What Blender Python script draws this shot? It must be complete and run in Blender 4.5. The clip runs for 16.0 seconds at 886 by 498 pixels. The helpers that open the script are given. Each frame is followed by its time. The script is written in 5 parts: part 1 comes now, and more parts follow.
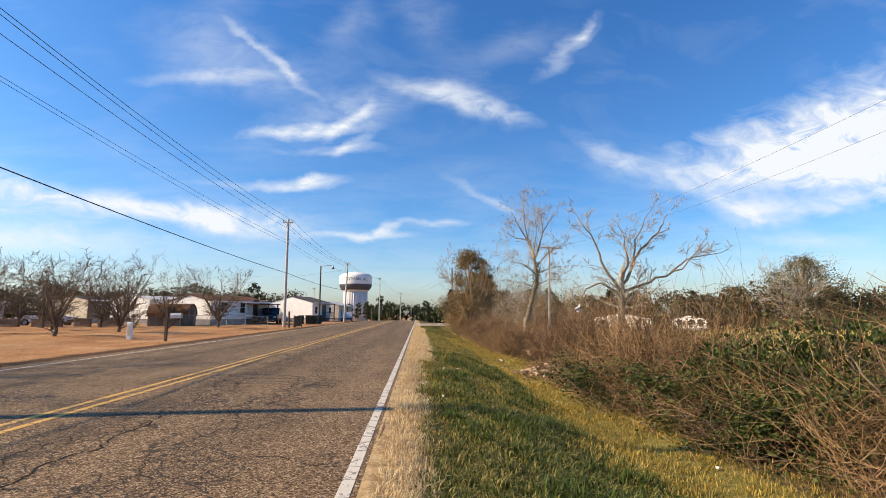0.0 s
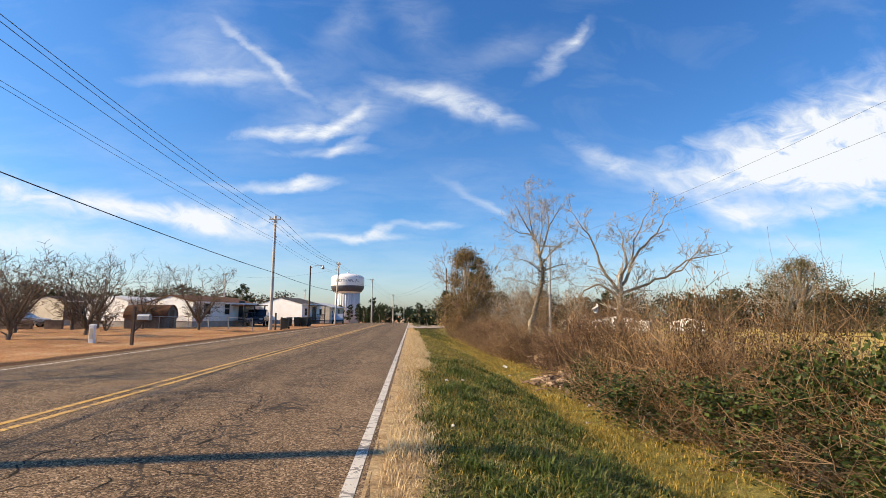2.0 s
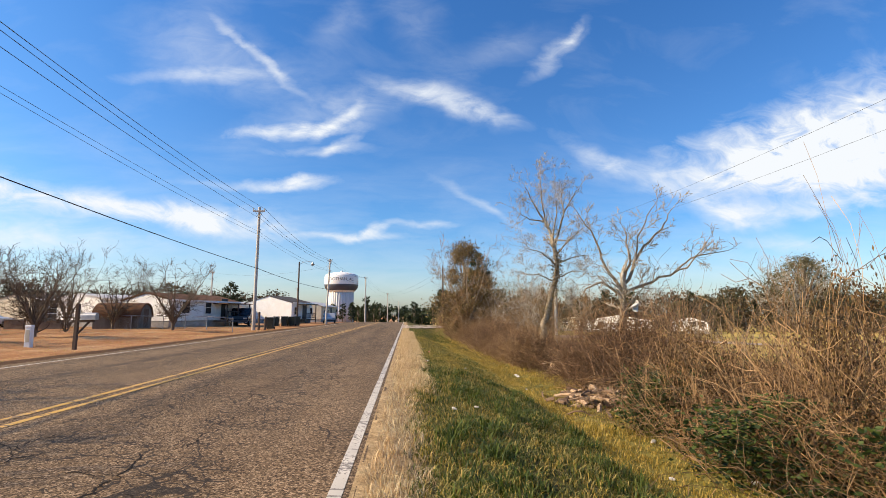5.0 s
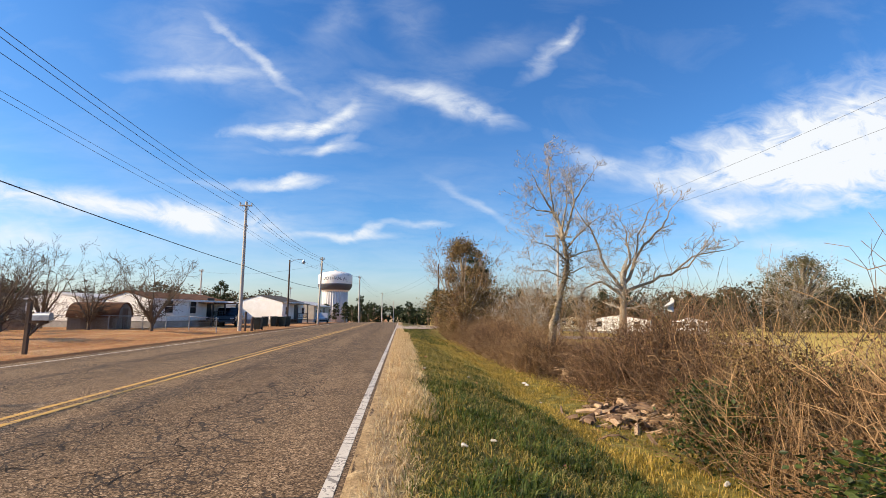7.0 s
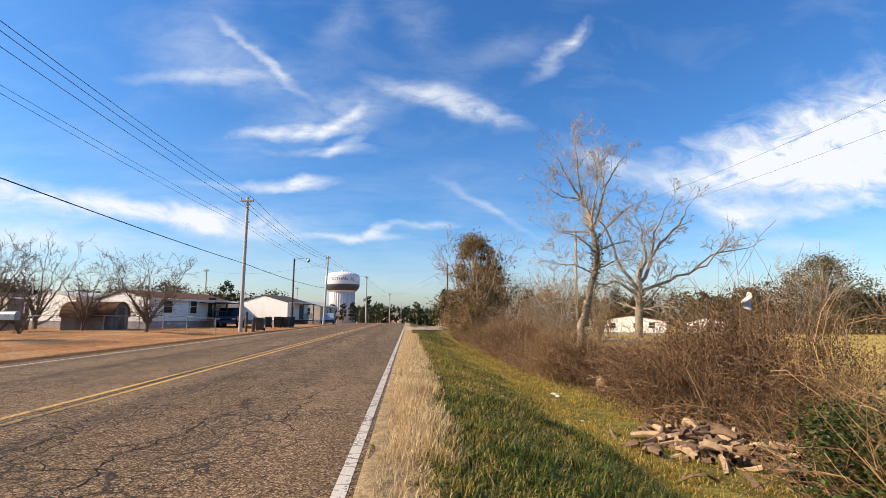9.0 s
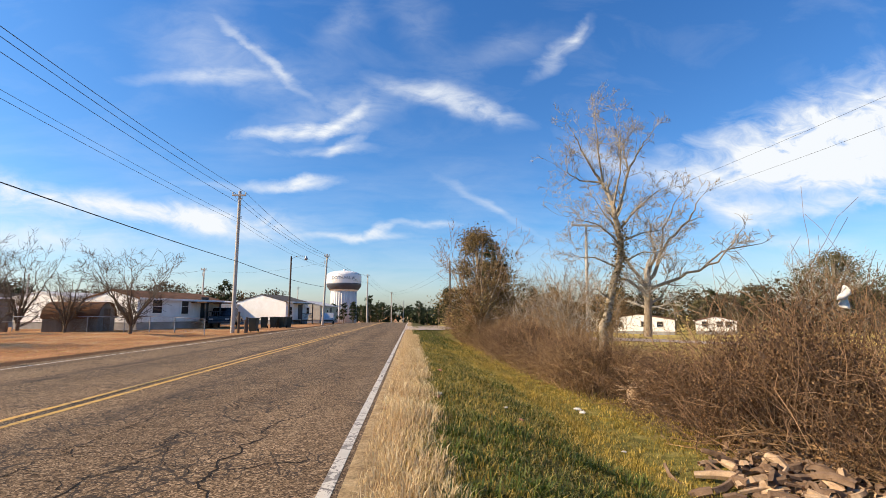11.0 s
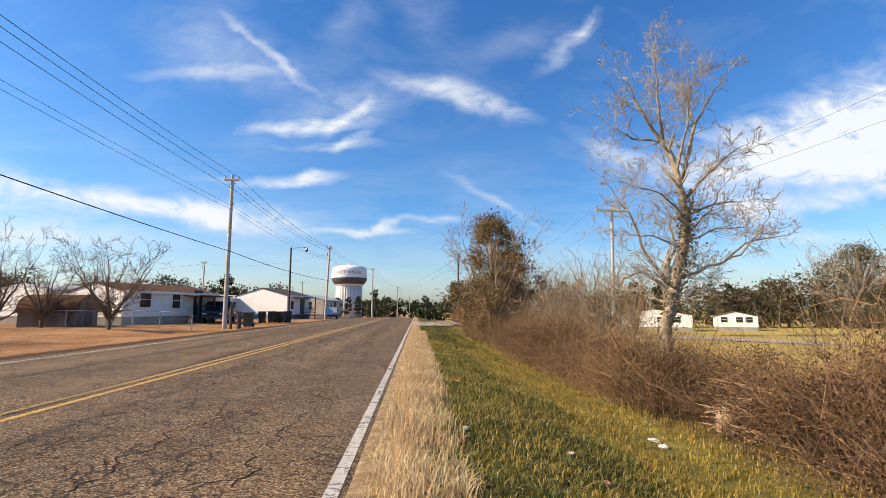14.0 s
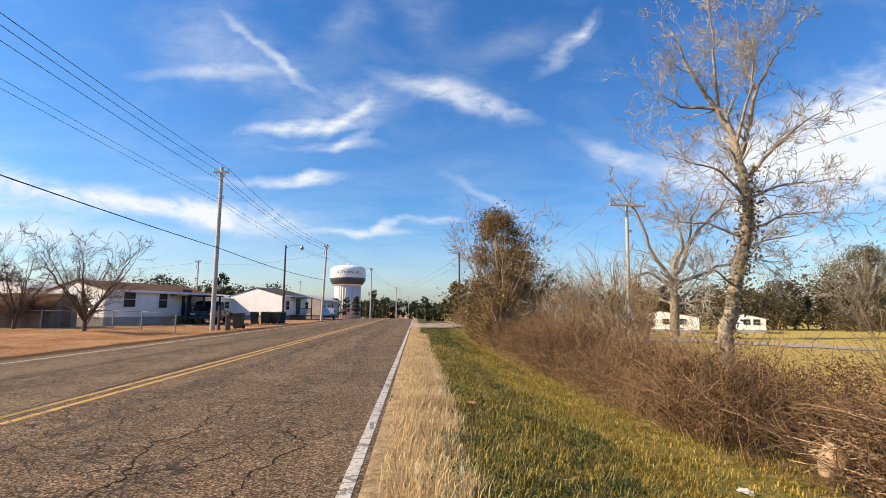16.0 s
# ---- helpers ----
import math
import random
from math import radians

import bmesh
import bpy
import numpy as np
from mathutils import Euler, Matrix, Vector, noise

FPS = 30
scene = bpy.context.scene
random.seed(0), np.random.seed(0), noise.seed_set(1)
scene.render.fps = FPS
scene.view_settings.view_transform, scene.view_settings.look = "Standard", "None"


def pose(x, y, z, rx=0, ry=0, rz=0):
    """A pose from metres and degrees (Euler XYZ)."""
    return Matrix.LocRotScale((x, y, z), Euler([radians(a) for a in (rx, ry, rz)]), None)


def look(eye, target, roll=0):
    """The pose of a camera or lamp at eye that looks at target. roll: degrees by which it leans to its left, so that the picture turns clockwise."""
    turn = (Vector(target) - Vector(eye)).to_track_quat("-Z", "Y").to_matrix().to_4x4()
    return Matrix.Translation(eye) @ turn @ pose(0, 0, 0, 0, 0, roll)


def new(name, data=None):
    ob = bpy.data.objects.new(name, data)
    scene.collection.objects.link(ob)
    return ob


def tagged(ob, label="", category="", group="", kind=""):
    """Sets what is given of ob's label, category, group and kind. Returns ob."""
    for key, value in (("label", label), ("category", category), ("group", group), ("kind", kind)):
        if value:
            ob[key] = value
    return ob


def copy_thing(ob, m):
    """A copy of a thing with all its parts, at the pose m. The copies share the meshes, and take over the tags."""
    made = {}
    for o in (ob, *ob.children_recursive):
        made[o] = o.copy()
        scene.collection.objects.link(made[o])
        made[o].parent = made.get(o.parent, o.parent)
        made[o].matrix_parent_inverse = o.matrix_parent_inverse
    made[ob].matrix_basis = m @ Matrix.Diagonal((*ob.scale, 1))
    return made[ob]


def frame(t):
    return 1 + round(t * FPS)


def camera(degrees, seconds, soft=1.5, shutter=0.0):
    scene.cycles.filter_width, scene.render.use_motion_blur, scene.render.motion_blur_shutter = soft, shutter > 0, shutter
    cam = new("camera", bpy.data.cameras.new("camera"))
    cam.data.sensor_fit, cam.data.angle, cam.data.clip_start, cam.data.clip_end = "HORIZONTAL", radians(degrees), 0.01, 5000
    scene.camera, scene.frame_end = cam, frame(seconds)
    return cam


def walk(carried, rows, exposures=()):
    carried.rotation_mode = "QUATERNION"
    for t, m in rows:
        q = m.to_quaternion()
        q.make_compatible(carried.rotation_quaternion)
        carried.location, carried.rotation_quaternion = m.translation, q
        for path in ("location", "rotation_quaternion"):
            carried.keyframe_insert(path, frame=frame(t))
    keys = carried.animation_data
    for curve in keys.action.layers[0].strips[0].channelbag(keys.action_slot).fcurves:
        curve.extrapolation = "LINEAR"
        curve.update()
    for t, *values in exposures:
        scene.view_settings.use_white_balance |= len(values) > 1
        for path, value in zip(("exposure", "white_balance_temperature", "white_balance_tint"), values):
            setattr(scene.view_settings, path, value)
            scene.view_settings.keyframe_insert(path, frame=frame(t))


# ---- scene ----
cam = camera(86.0, 16.0, soft=0.6)
PATH = [
    (0.0, 0.025, 0.000, 1.287, 97.721, 0.125, -2.888), (0.5, -0.017, 0.523, 1.266, 97.795, 0.251, -3.071),
    (1.0, -0.016, 1.048, 1.243, 97.903, 0.055, -3.261), (1.5, -0.055, 1.557, 1.240, 97.855, 0.277, -3.576),
    (2.0, -0.069, 2.077, 1.245, 97.994, 0.061, -3.758), (2.5, -0.051, 2.584, 1.252, 97.993, 0.181, -4.226),
    (3.0, -0.049, 3.093, 1.264, 97.984, 0.062, -4.213), (3.5, -0.019, 3.631, 1.255, 98.105, -0.003, -4.313),
    (4.0, -0.024, 4.153, 1.247, 98.050, 0.058, -4.314), (6.5, -0.015, 6.426, 1.245, 97.791, -0.132, -4.591),
    (7.0, 0.001, 6.925, 1.257, 97.885, 0.034, -4.965), (7.5, -0.000, 7.407, 1.267, 97.889, -0.127, -4.418),
    (8.0, 0.007, 7.879, 1.264, 97.945, -0.072, -4.304), (8.5, -0.066, 8.361, 1.244, 97.984, 0.046, -4.163),
    (9.0, -0.045, 8.840, 1.213, 97.993, -0.023, -4.066), (11.5, 0.108, 11.178, 1.269, 97.763, 0.192, -3.697),
    (12.0, 0.075, 11.663, 1.275, 97.663, 0.064, -3.644), (12.5, 0.121, 12.122, 1.265, 97.612, 0.075, -3.482),
    (13.0, 0.095, 12.608, 1.245, 97.369, 0.204, -3.263), (13.5, 0.133, 13.088, 1.234, 97.242, -0.002, -2.946),
    (14.0, 0.058, 13.560, 1.222, 97.276, 0.103, -3.015), (14.5, 0.047, 14.033, 1.230, 97.335, -0.117, -2.786),
    (15.0, 0.017, 14.499, 1.233, 97.382, 0.013, -2.954), (15.5, -0.042, 14.970, 1.248, 97.351, -0.121, -2.901),
    (16.0, -0.030, 15.436, 1.244, 97.371, -0.105, -3.147),
]
walk(cam, [(t, pose(x, y, z, rx, ry, rz)) for t, x, y, z, rx, ry, rz in PATH])

# ---- light ----
SUN_UP, SUN_AZ = 34.0, 263.5          # degrees above the horizon, degrees clockwise from +y
scene.view_settings.exposure = 0.72
sun_dir = Vector((math.sin(radians(SUN_AZ)) * math.cos(radians(SUN_UP)), math.cos(radians(SUN_AZ)) * math.cos(radians(SUN_UP)), math.sin(radians(SUN_UP))))
sun_data = bpy.data.lights.new("sun", "SUN")
sun_data.energy, sun_data.angle, sun_data.color = 5.0, radians(0.53), (1.0, 0.755, 0.47)
sun = new("sun", sun_data)
sun.matrix_world = look((-60, -20, 60), Vector((-60, -20, 60)) - sun_dir)

# clouds of the sky: slope to the side, slope upwards, half width, half height, tilt in degrees, strength
CLOUDS = [
    (1.02, 0.385, 0.27, 0.085, 10, 1.15), (1.14, 0.44, 0.22, 0.110, 18, 1.0), (0.80, 0.36, 0.18, 0.055, 14, 0.85), (0.93, 0.325, 0.19, 0.030, 0, 0.62),
    (0.755, 0.226, 0.085, 0.026, -4, 0.78), (0.93, 0.245, 0.18, 0.016, 8, 0.30), (0.66, 0.255, 0.09, 0.013, -24, 0.36), (0.87, 0.160, 0.09, 0.014, -2, 0.40),
    (0.43, 0.345, 0.085, 0.020, -28, 0.50), (0.56, 0.305, 0.15, 0.028, -6, 0.34), (0.335, 0.605, 0.070, 0.016, 48, 0.46), (0.365, 0.648, 0.030, 0.008, 50, 0.45),
    (0.20, 0.60, 0.11, 0.030, 22, 0.14), (0.075, 0.475, 0.125, 0.019, -15, 0.66), (0.13, 0.462, 0.070, 0.026, -22, 0.34), (-0.08, 0.475, 0.16, 0.028, 12, 0.22),
    (-0.240, 0.393, 0.095, 0.0125, 5, 1.05), (-0.155, 0.418, 0.045, 0.0125, 38, 1.0), (-0.19, 0.352, 0.080, 0.009, 2, 0.52), (-0.145, 0.362, 0.032, 0.009, 38, 0.45),
    (-0.20, 0.42, 0.17, 0.036, 18, 0.20), (-0.250, 0.276, 0.066, 0.0115, 5, 1.10), (-0.36, 0.268, 0.10, 0.008, -3, 0.32),
    (-0.33, 0.562, 0.105, 0.0085, -42, 0.56), (-0.45, 0.512, 0.12, 0.014, 5, 0.52), (-0.40, 0.55, 0.16, 0.060, -20, 0.26), (-0.47, 0.62, 0.13, 0.060, 60, 0.15),
    (-0.60, 0.222, 0.25, 0.019, -9, 0.82), (-0.43, 0.195, 0.13, 0.025, -10, 0.74), (-0.86, 0.235, 0.20, 0.028, -8, 0.62), (-0.84, 0.160, 0.24, 0.024, -3, 0.66),
    (-0.29, 0.195, 0.10, 0.018, -6, 0.46), (-0.95, 0.295, 0.14, 0.026, -12, 0.5), (-0.12, 0.164, 0.10, 0.008, 1, 0.68), (-0.072, 0.178, 0.036, 0.008, 22, 0.62),
    (0.035, 0.195, 0.055, 0.006, -2, 0.52), (0.16, 0.238, 0.090, 0.007, -30, 0.36), (0.0, 0.68, 0.11, 0.050, -58, 0.14), (-0.15, 0.66, 0.07, 0.030, 62, 0.15),
]


def make_world():
    w = bpy.data.worlds.new("world")
    w.use_nodes = True
    nt = w.node_tree
    nt.nodes.clear()
    n = lambda kind: nt.nodes.new("ShaderNode" + kind)

    def link(src, node, slot):
        if isinstance(src, (int, float)):
            node.inputs[slot].default_value = src
        else:
            nt.links.new(src, node.inputs[slot])

    def op(kind, a, b=0.0, clamp=False):
        m = n("Math")
        m.operation, m.use_clamp = kind, clamp
        link(a, m, 0), link(b, m, 1)
        return m.outputs[0]

    sky = n("TexSky")
    sky.sky_type, sky.sun_disc = "NISHITA", False
    sky.sun_elevation, sky.sun_rotation = radians(SUN_UP), radians(SUN_AZ)
    sky.air_density, sky.dust_density, sky.ozone_density = 1.0, 1.5, 2.4
    co = n("TexCoord").outputs["Generated"]
    sep = n("SeparateXYZ")
    nt.links.new(co, sep.inputs[0])
    dx, dy, dz = sep.outputs
    depth = op("MAXIMUM", dy, 0.05)
    u, v = op("DIVIDE", dx, depth), op("DIVIDE", dz, depth)
    flat = n("CombineXYZ")
    link(u, flat, 0), link(v, flat, 1)

    def fbm(scale, detail, rough, squash, turn, warp=0.0):
        mp = n("Mapping")
        mp.inputs["Rotation"].default_value = (0, 0, radians(turn))
        mp.inputs["Scale"].default_value = (1, squash, 1)
        nt.links.new(flat.outputs[0], mp.inputs[0])
        t = n("TexNoise")
        nt.links.new(mp.outputs[0], t.inputs["Vector"])
        t.inputs["Scale"].default_value, t.inputs["Detail"].default_value = scale, detail
        t.inputs["Roughness"].default_value, t.inputs["Distortion"].default_value = rough, warp
        return t.outputs["Fac"]

    warp_u, warp_v = op("SUBTRACT", fbm(7.0, 5, 0.55, 1.6, 8, 0.3), 0.5), op("SUBTRACT", fbm(9.0, 5, 0.55, 1.6, 30, 0.3), 0.5)
    u2, v2 = op("ADD", u, op("MULTIPLY", warp_u, 0.10)), op("ADD", v, op("MULTIPLY", warp_v, 0.045))
    # streaks of ice along a few directions, shared by the clouds that lie that way
    streaks = {tilt: fbm(9.0, 9, 0.62, 2.1, -tilt, 0.8) for tilt in (-45, -12, 8, 45)}
    body = 0.0
    for cu, cv, hw, hh, tilt, power in CLOUDS:
        c, s = math.cos(radians(tilt)), math.sin(radians(tilt))
        a, b = op("SUBTRACT", u2, cu), op("SUBTRACT", v2, cv)
        p = op("ADD", op("MULTIPLY", a, c / hw), op("MULTIPLY", b, s / hw))
        q = op("ADD", op("MULTIPLY", a, -s / hh), op("MULTIPLY", b, c / hh))
        r = op("ADD", op("MULTIPLY", p, p), op("MULTIPLY", q, q))
        ice = streaks[min(streaks, key=lambda k: abs(k - tilt))]
        d = op("MULTIPLY", op("EXPONENT", op("MULTIPLY", r, -0.62)), op("ADD", op("MULTIPLY", ice, 2.5), -0.36))
        body = op("ADD", op("MULTIPLY", op("SUBTRACT", d, 0.13, True), power * 0.95), body)
    # thin veil of high cloud everywhere, thicker low down
    veil = op("MULTIPLY", op("SUBTRACT", fbm(2.6, 7, 0.6, 2.6, 20, 0.6), 0.50, True), 0.55)
    low = op("SUBTRACT", 1.0, op("MULTIPLY", v, 2.4), True)
    veil = op("ADD", veil, op("MULTIPLY", low, op("MULTIPLY", op("SUBTRACT", fbm(5.0, 7, 0.6, 5.0, 0, 0.4), 0.36, True), 1.0)))
    dens = op("ADD", body, op("MULTIPLY", veil, 0.75), True)
    up = op("MULTIPLY", op("ADD", dz, 0.02), 12.0, True)
    dens = op("MULTIPLY", dens, up, True)
    tint = n("Mix")
    tint.data_type = "RGBA"
    tint.blend_type = "MULTIPLY"
    tint.inputs["Factor"].default_value = 1.0
    nt.links.new(sky.outputs[0], tint.inputs[6])
    rise = n("ValToRGB")
    nt.links.new(op("MULTIPLY", op("MAXIMUM", dz, 0.0), 1.8, True), rise.inputs[0])
    rise.color_ramp.elements.new(0.3)
    for i, (p, c) in enumerate(((0.0, SKY_LOW), (0.3, SKY_MID), (1.0, SKY_TINT))):
        rise.color_ramp.elements[i].position, rise.color_ramp.elements[i].color = p, c
    nt.links.new(rise.outputs[0], tint.inputs[7])
    mix = n("Mix")
    mix.data_type = "RGBA"
    nt.links.new(dens, mix.inputs["Factor"])
    nt.links.new(tint.outputs[2], mix.inputs[6])
    mix.inputs[7].default_value = CLOUD
    bg = n("Background")
    bg.inputs["Strength"].default_value = SKY_POWER
    nt.links.new(mix.outputs[2], bg.inputs["Color"])
    out = n("OutputWorld")
    nt.links.new(bg.outputs[0], out.inputs[0])
    scene.world = w


SKY_POWER, CLOUD, SKY_TINT = 0.074, (7.6, 7.9, 8.2, 1), (0.45, 1.01, 1.60, 1)
SKY_LOW, SKY_MID = (1.58, 1.60, 1.60, 1), (0.68, 1.16, 1.58, 1)
make_world()


# ---- materials ----
def mat(name, rough=0.8, metal=0.0):
    m = bpy.data.materials.new(name)
    m.use_nodes = True
    b = m.node_tree.nodes["Principled BSDF"]
    b.inputs["Roughness"].default_value, b.inputs["Metallic"].default_value = rough, metal
    return m, m.node_tree, b


def noise_node(nt, scale, detail=6, rough=0.6, vec=None, kind="Fac", stretch=None):
    t = nt.nodes.new("ShaderNodeTexNoise")
    t.inputs["Scale"].default_value, t.inputs["Detail"].default_value, t.inputs["Roughness"].default_value = scale, detail, rough
    if vec is None:
        vec = nt.nodes.new("ShaderNodeTexCoord").outputs["Object"]
    if stretch:
        mp = nt.nodes.new("ShaderNodeMapping")
        mp.inputs["Scale"].default_value = stretch
        nt.links.new(vec, mp.inputs[0])
        vec = mp.outputs[0]
    nt.links.new(vec, t.inputs["Vector"])
    return t.outputs[kind]


def ramp(nt, fac, stops):
    r = nt.nodes.new("ShaderNodeValToRGB")
    nt.links.new(fac, r.inputs[0])
    el = r.color_ramp.elements
    while len(el) < len(stops):
        el.new(0.5)
    for e, (p, c) in zip(el, stops):
        e.position = p
        e.color = (*c, 1) if len(c) == 3 else c
    return r.outputs[0]


def mixc(nt, fac, a, b, blend="MIX"):
    m = nt.nodes.new("ShaderNodeMix")
    m.data_type, m.blend_type = "RGBA", blend
    for src, slot in ((fac, 0), (a, 6), (b, 7)):
        if isinstance(src, (int, float)):
            m.inputs[slot].default_value = src
        elif isinstance(src, tuple):
            m.inputs[slot].default_value = (*src, 1)
        else:
            nt.links.new(src, m.inputs[slot])
    return m.outputs[2]


def mth(nt, kind, a, b=0.0, clamp=False):
    m = nt.nodes.new("ShaderNodeMath")
    m.operation, m.use_clamp = kind, clamp
    for i, s in enumerate((a, b)):
        if isinstance(s, (int, float)):
            m.inputs[i].default_value = s
        else:
            nt.links.new(s, m.inputs[i])
    return m.outputs[0]


def bump(nt, b, height, strength=0.4, dist=0.01):
    n = nt.nodes.new("ShaderNodeBump")
    n.inputs["Strength"].default_value, n.inputs["Distance"].default_value = strength, dist
    nt.links.new(height, n.inputs["Height"])
    nt.links.new(n.outputs[0], b.inputs["Normal"])


def weathered(name, base, dark, scale=6.0, rough=0.75, metal=0.0, stretch=None, island=0.0, relief=0.25, fine=60.0, thin=0.0):
    """Painted or natural surface: two tones, broad stains and fine grain."""
    m, nt, b = mat(name, rough, metal)
    broad = noise_node(nt, scale, 6, 0.6, stretch=stretch)
    grain = noise_node(nt, fine, 4, 0.6, stretch=stretch)
    col = mixc(nt, ramp(nt, broad, [(0.32, (0, 0, 0)), (0.68, (1, 1, 1))]), dark, base)
    col = mixc(nt, 0.35, col, mixc(nt, grain, (0.0, 0.0, 0.0), (1, 1, 1)), "OVERLAY")
    if island:
        g = nt.nodes.new("ShaderNodeNewGeometry").outputs["Random Per Island"]
        o = nt.nodes.new("ShaderNodeObjectInfo").outputs["Random"]
        k = mth(nt, "ADD", mth(nt, "MULTIPLY", g, island), mth(nt, "ADD", mth(nt, "MULTIPLY", o, island * 0.4), 1.0 - island * 0.7))
        cc = nt.nodes.new("ShaderNodeCombineColor")
        for i in range(3):
            nt.links.new(k, cc.inputs[i])
        col = mixc(nt, 1.0, col, cc.outputs[0], "MULTIPLY")
    nt.links.new(col, b.inputs["Base Color"])
    bump(nt, b, grain, relief, 0.01)
    b.inputs["Specular IOR Level"].default_value = 0.5 if rough < 0.65 else 0.15
    return m


def leafy(name, a, c, d, rough=0.6, through_light=0.25):
    """Leaves and blades: colour by blade from three tones, with light shining through."""
    m, nt, b = mat(name, rough)
    g = nt.nodes.new("ShaderNodeNewGeometry").outputs["Random Per Island"]
    col = ramp(nt, g, [(0.0, a), (0.5, c), (1.0, d)])
    pos = nt.nodes.new("ShaderNodeNewGeometry").outputs["Position"]
    broad = noise_node(nt, 0.9, 4, 0.6, vec=pos)
    col = mixc(nt, 0.55, col, ramp(nt, broad, [(0.3, (0.32, 0.32, 0.32)), (0.7, (0.72, 0.72, 0.72))]), "OVERLAY")
    nt.links.new(col, b.inputs["Base Color"])
    b.inputs["Specular IOR Level"].default_value = 0.25
    tr = nt.nodes.new("ShaderNodeBsdfTranslucent")
    nt.links.new(col, tr.inputs[0])
    mx = nt.nodes.new("ShaderNodeMixShader")
    mx.inputs[0].default_value = through_light
    nt.links.new(b.outputs[0], mx.inputs[1]), nt.links.new(tr.outputs[0], mx.inputs[2])
    nt.links.new(mx.outputs[0], nt.nodes["Material Output"].inputs[0])
    return m


def asphalt():
    m, nt, b = mat("asphalt", 0.9)
    b.inputs["Specular IOR Level"].default_value = 0.12
    b.inputs["Sheen Weight"].default_value, b.inputs["Sheen Roughness"].default_value = 0.03, 0.4
    b.inputs["Sheen Tint"].default_value = (1.0, 0.84, 0.62, 1)
    pos = nt.nodes.new("ShaderNodeNewGeometry").outputs["Position"]
    stones = nt.nodes.new("ShaderNodeTexVoronoi")
    stones.inputs["Scale"].default_value = 75
    nt.links.new(pos, stones.inputs["Vector"])
    sp = nt.nodes.new("ShaderNodeSeparateColor")
    nt.links.new(stones.outputs["Color"], sp.inputs[0])
    col = ramp(nt, sp.outputs[0], [(0.0, (0.024, 0.015, 0.009)), (0.40, (0.104, 0.068, 0.038)), (0.8, (0.222, 0.150, 0.088)), (1.0, (0.40, 0.295, 0.19))])
    clump = noise_node(nt, 22, 4, 0.6, vec=pos)
    col = mixc(nt, 0.6, col, ramp(nt, clump, [(0.3, (0.30, 0.30, 0.30)), (0.7, (0.68, 0.68, 0.68))]), "OVERLAY")
    lanes = noise_node(nt, 0.55, 5, 0.6, vec=pos, stretch=(1.6, 0.10, 1))
    col = mixc(nt, 0.75, col, ramp(nt, lanes, [(0.34, (0.36, 0.36, 0.36)), (0.66, (0.60, 0.60, 0.59))]), "OVERLAY")
    blot = noise_node(nt, 0.8, 6, 0.62, vec=pos)
    col = mixc(nt, 0.5, col, ramp(nt, blot, [(0.34, (0.36, 0.35, 0.34)), (0.66, (0.60, 0.60, 0.60))]), "OVERLAY")
    # dark seam of tar along the wheel track
    sx = nt.nodes.new("ShaderNodeSeparateXYZ")
    nt.links.new(pos, sx.inputs[0])
    wob = mth(nt, "MULTIPLY", mth(nt, "SUBTRACT", noise_node(nt, 0.7, 5, 0.6, vec=pos), 0.5), 0.9)
    off = mth(nt, "ADD", sx.outputs[0], wob)
    for seam, half, dark in ((-3.55, 0.22, 0.55), (-7.0, 0.30, 0.80), (-8.9, 0.20, 0.45), (-1.9, 0.25, 0.20)):
        near = mth(nt, "SUBTRACT", 1.0, mth(nt, "DIVIDE", mth(nt, "ABSOLUTE", mth(nt, "SUBTRACT", off, seam)), half), True)
        patch = mth(nt, "MULTIPLY", near, mth(nt, "MULTIPLY", mth(nt, "SUBTRACT", noise_node(nt, 1.3, 6, 0.65, vec=pos), 0.26), 3.2, True))
        col = mixc(nt, mth(nt, "MULTIPLY", patch, dark), col, (0.022, 0.019, 0.018))
    # web of fine cracks
    warp = mixc(nt, 0.16, pos, noise_node(nt, 2.2, 5, 0.7, vec=pos, kind="Color"), "ADD")
    for size, wide in ((2.1, 0.016), (5.2, 0.030)):
        cell = nt.nodes.new("ShaderNodeTexVoronoi")
        cell.feature = "DISTANCE_TO_EDGE"
        cell.inputs["Scale"].default_value = size
        nt.links.new(warp, cell.inputs["Vector"])
        line = mth(nt, "LESS_THAN", cell.outputs["Distance"], wide)
        old = 0.0
        for seam in (-3.4, -2.0, -6.2):
            old = mth(nt, "ADD", old, mth(nt, "SUBTRACT", 1.0, mth(nt, "DIVIDE", mth(nt, "ABSOLUTE", mth(nt, "SUBTRACT", off, seam)), 0.75), True))
        tired = mth(nt, "ADD", noise_node(nt, 0.9, 4, 0.6, vec=pos), mth(nt, "MULTIPLY", old, 0.20))
        worn = mth(nt, "MULTIPLY", line, mth(nt, "GREATER_THAN", tired, 0.575))
        col = mixc(nt, mth(nt, "MULTIPLY", worn, 0.8), col, (0.018, 0.016, 0.015))
    nt.links.new(col, b.inputs["Base Color"])
    bump(nt, b, mth(nt, "ADD", stones.outputs["Distance"], clump), 0.3, 0.006)
    return m


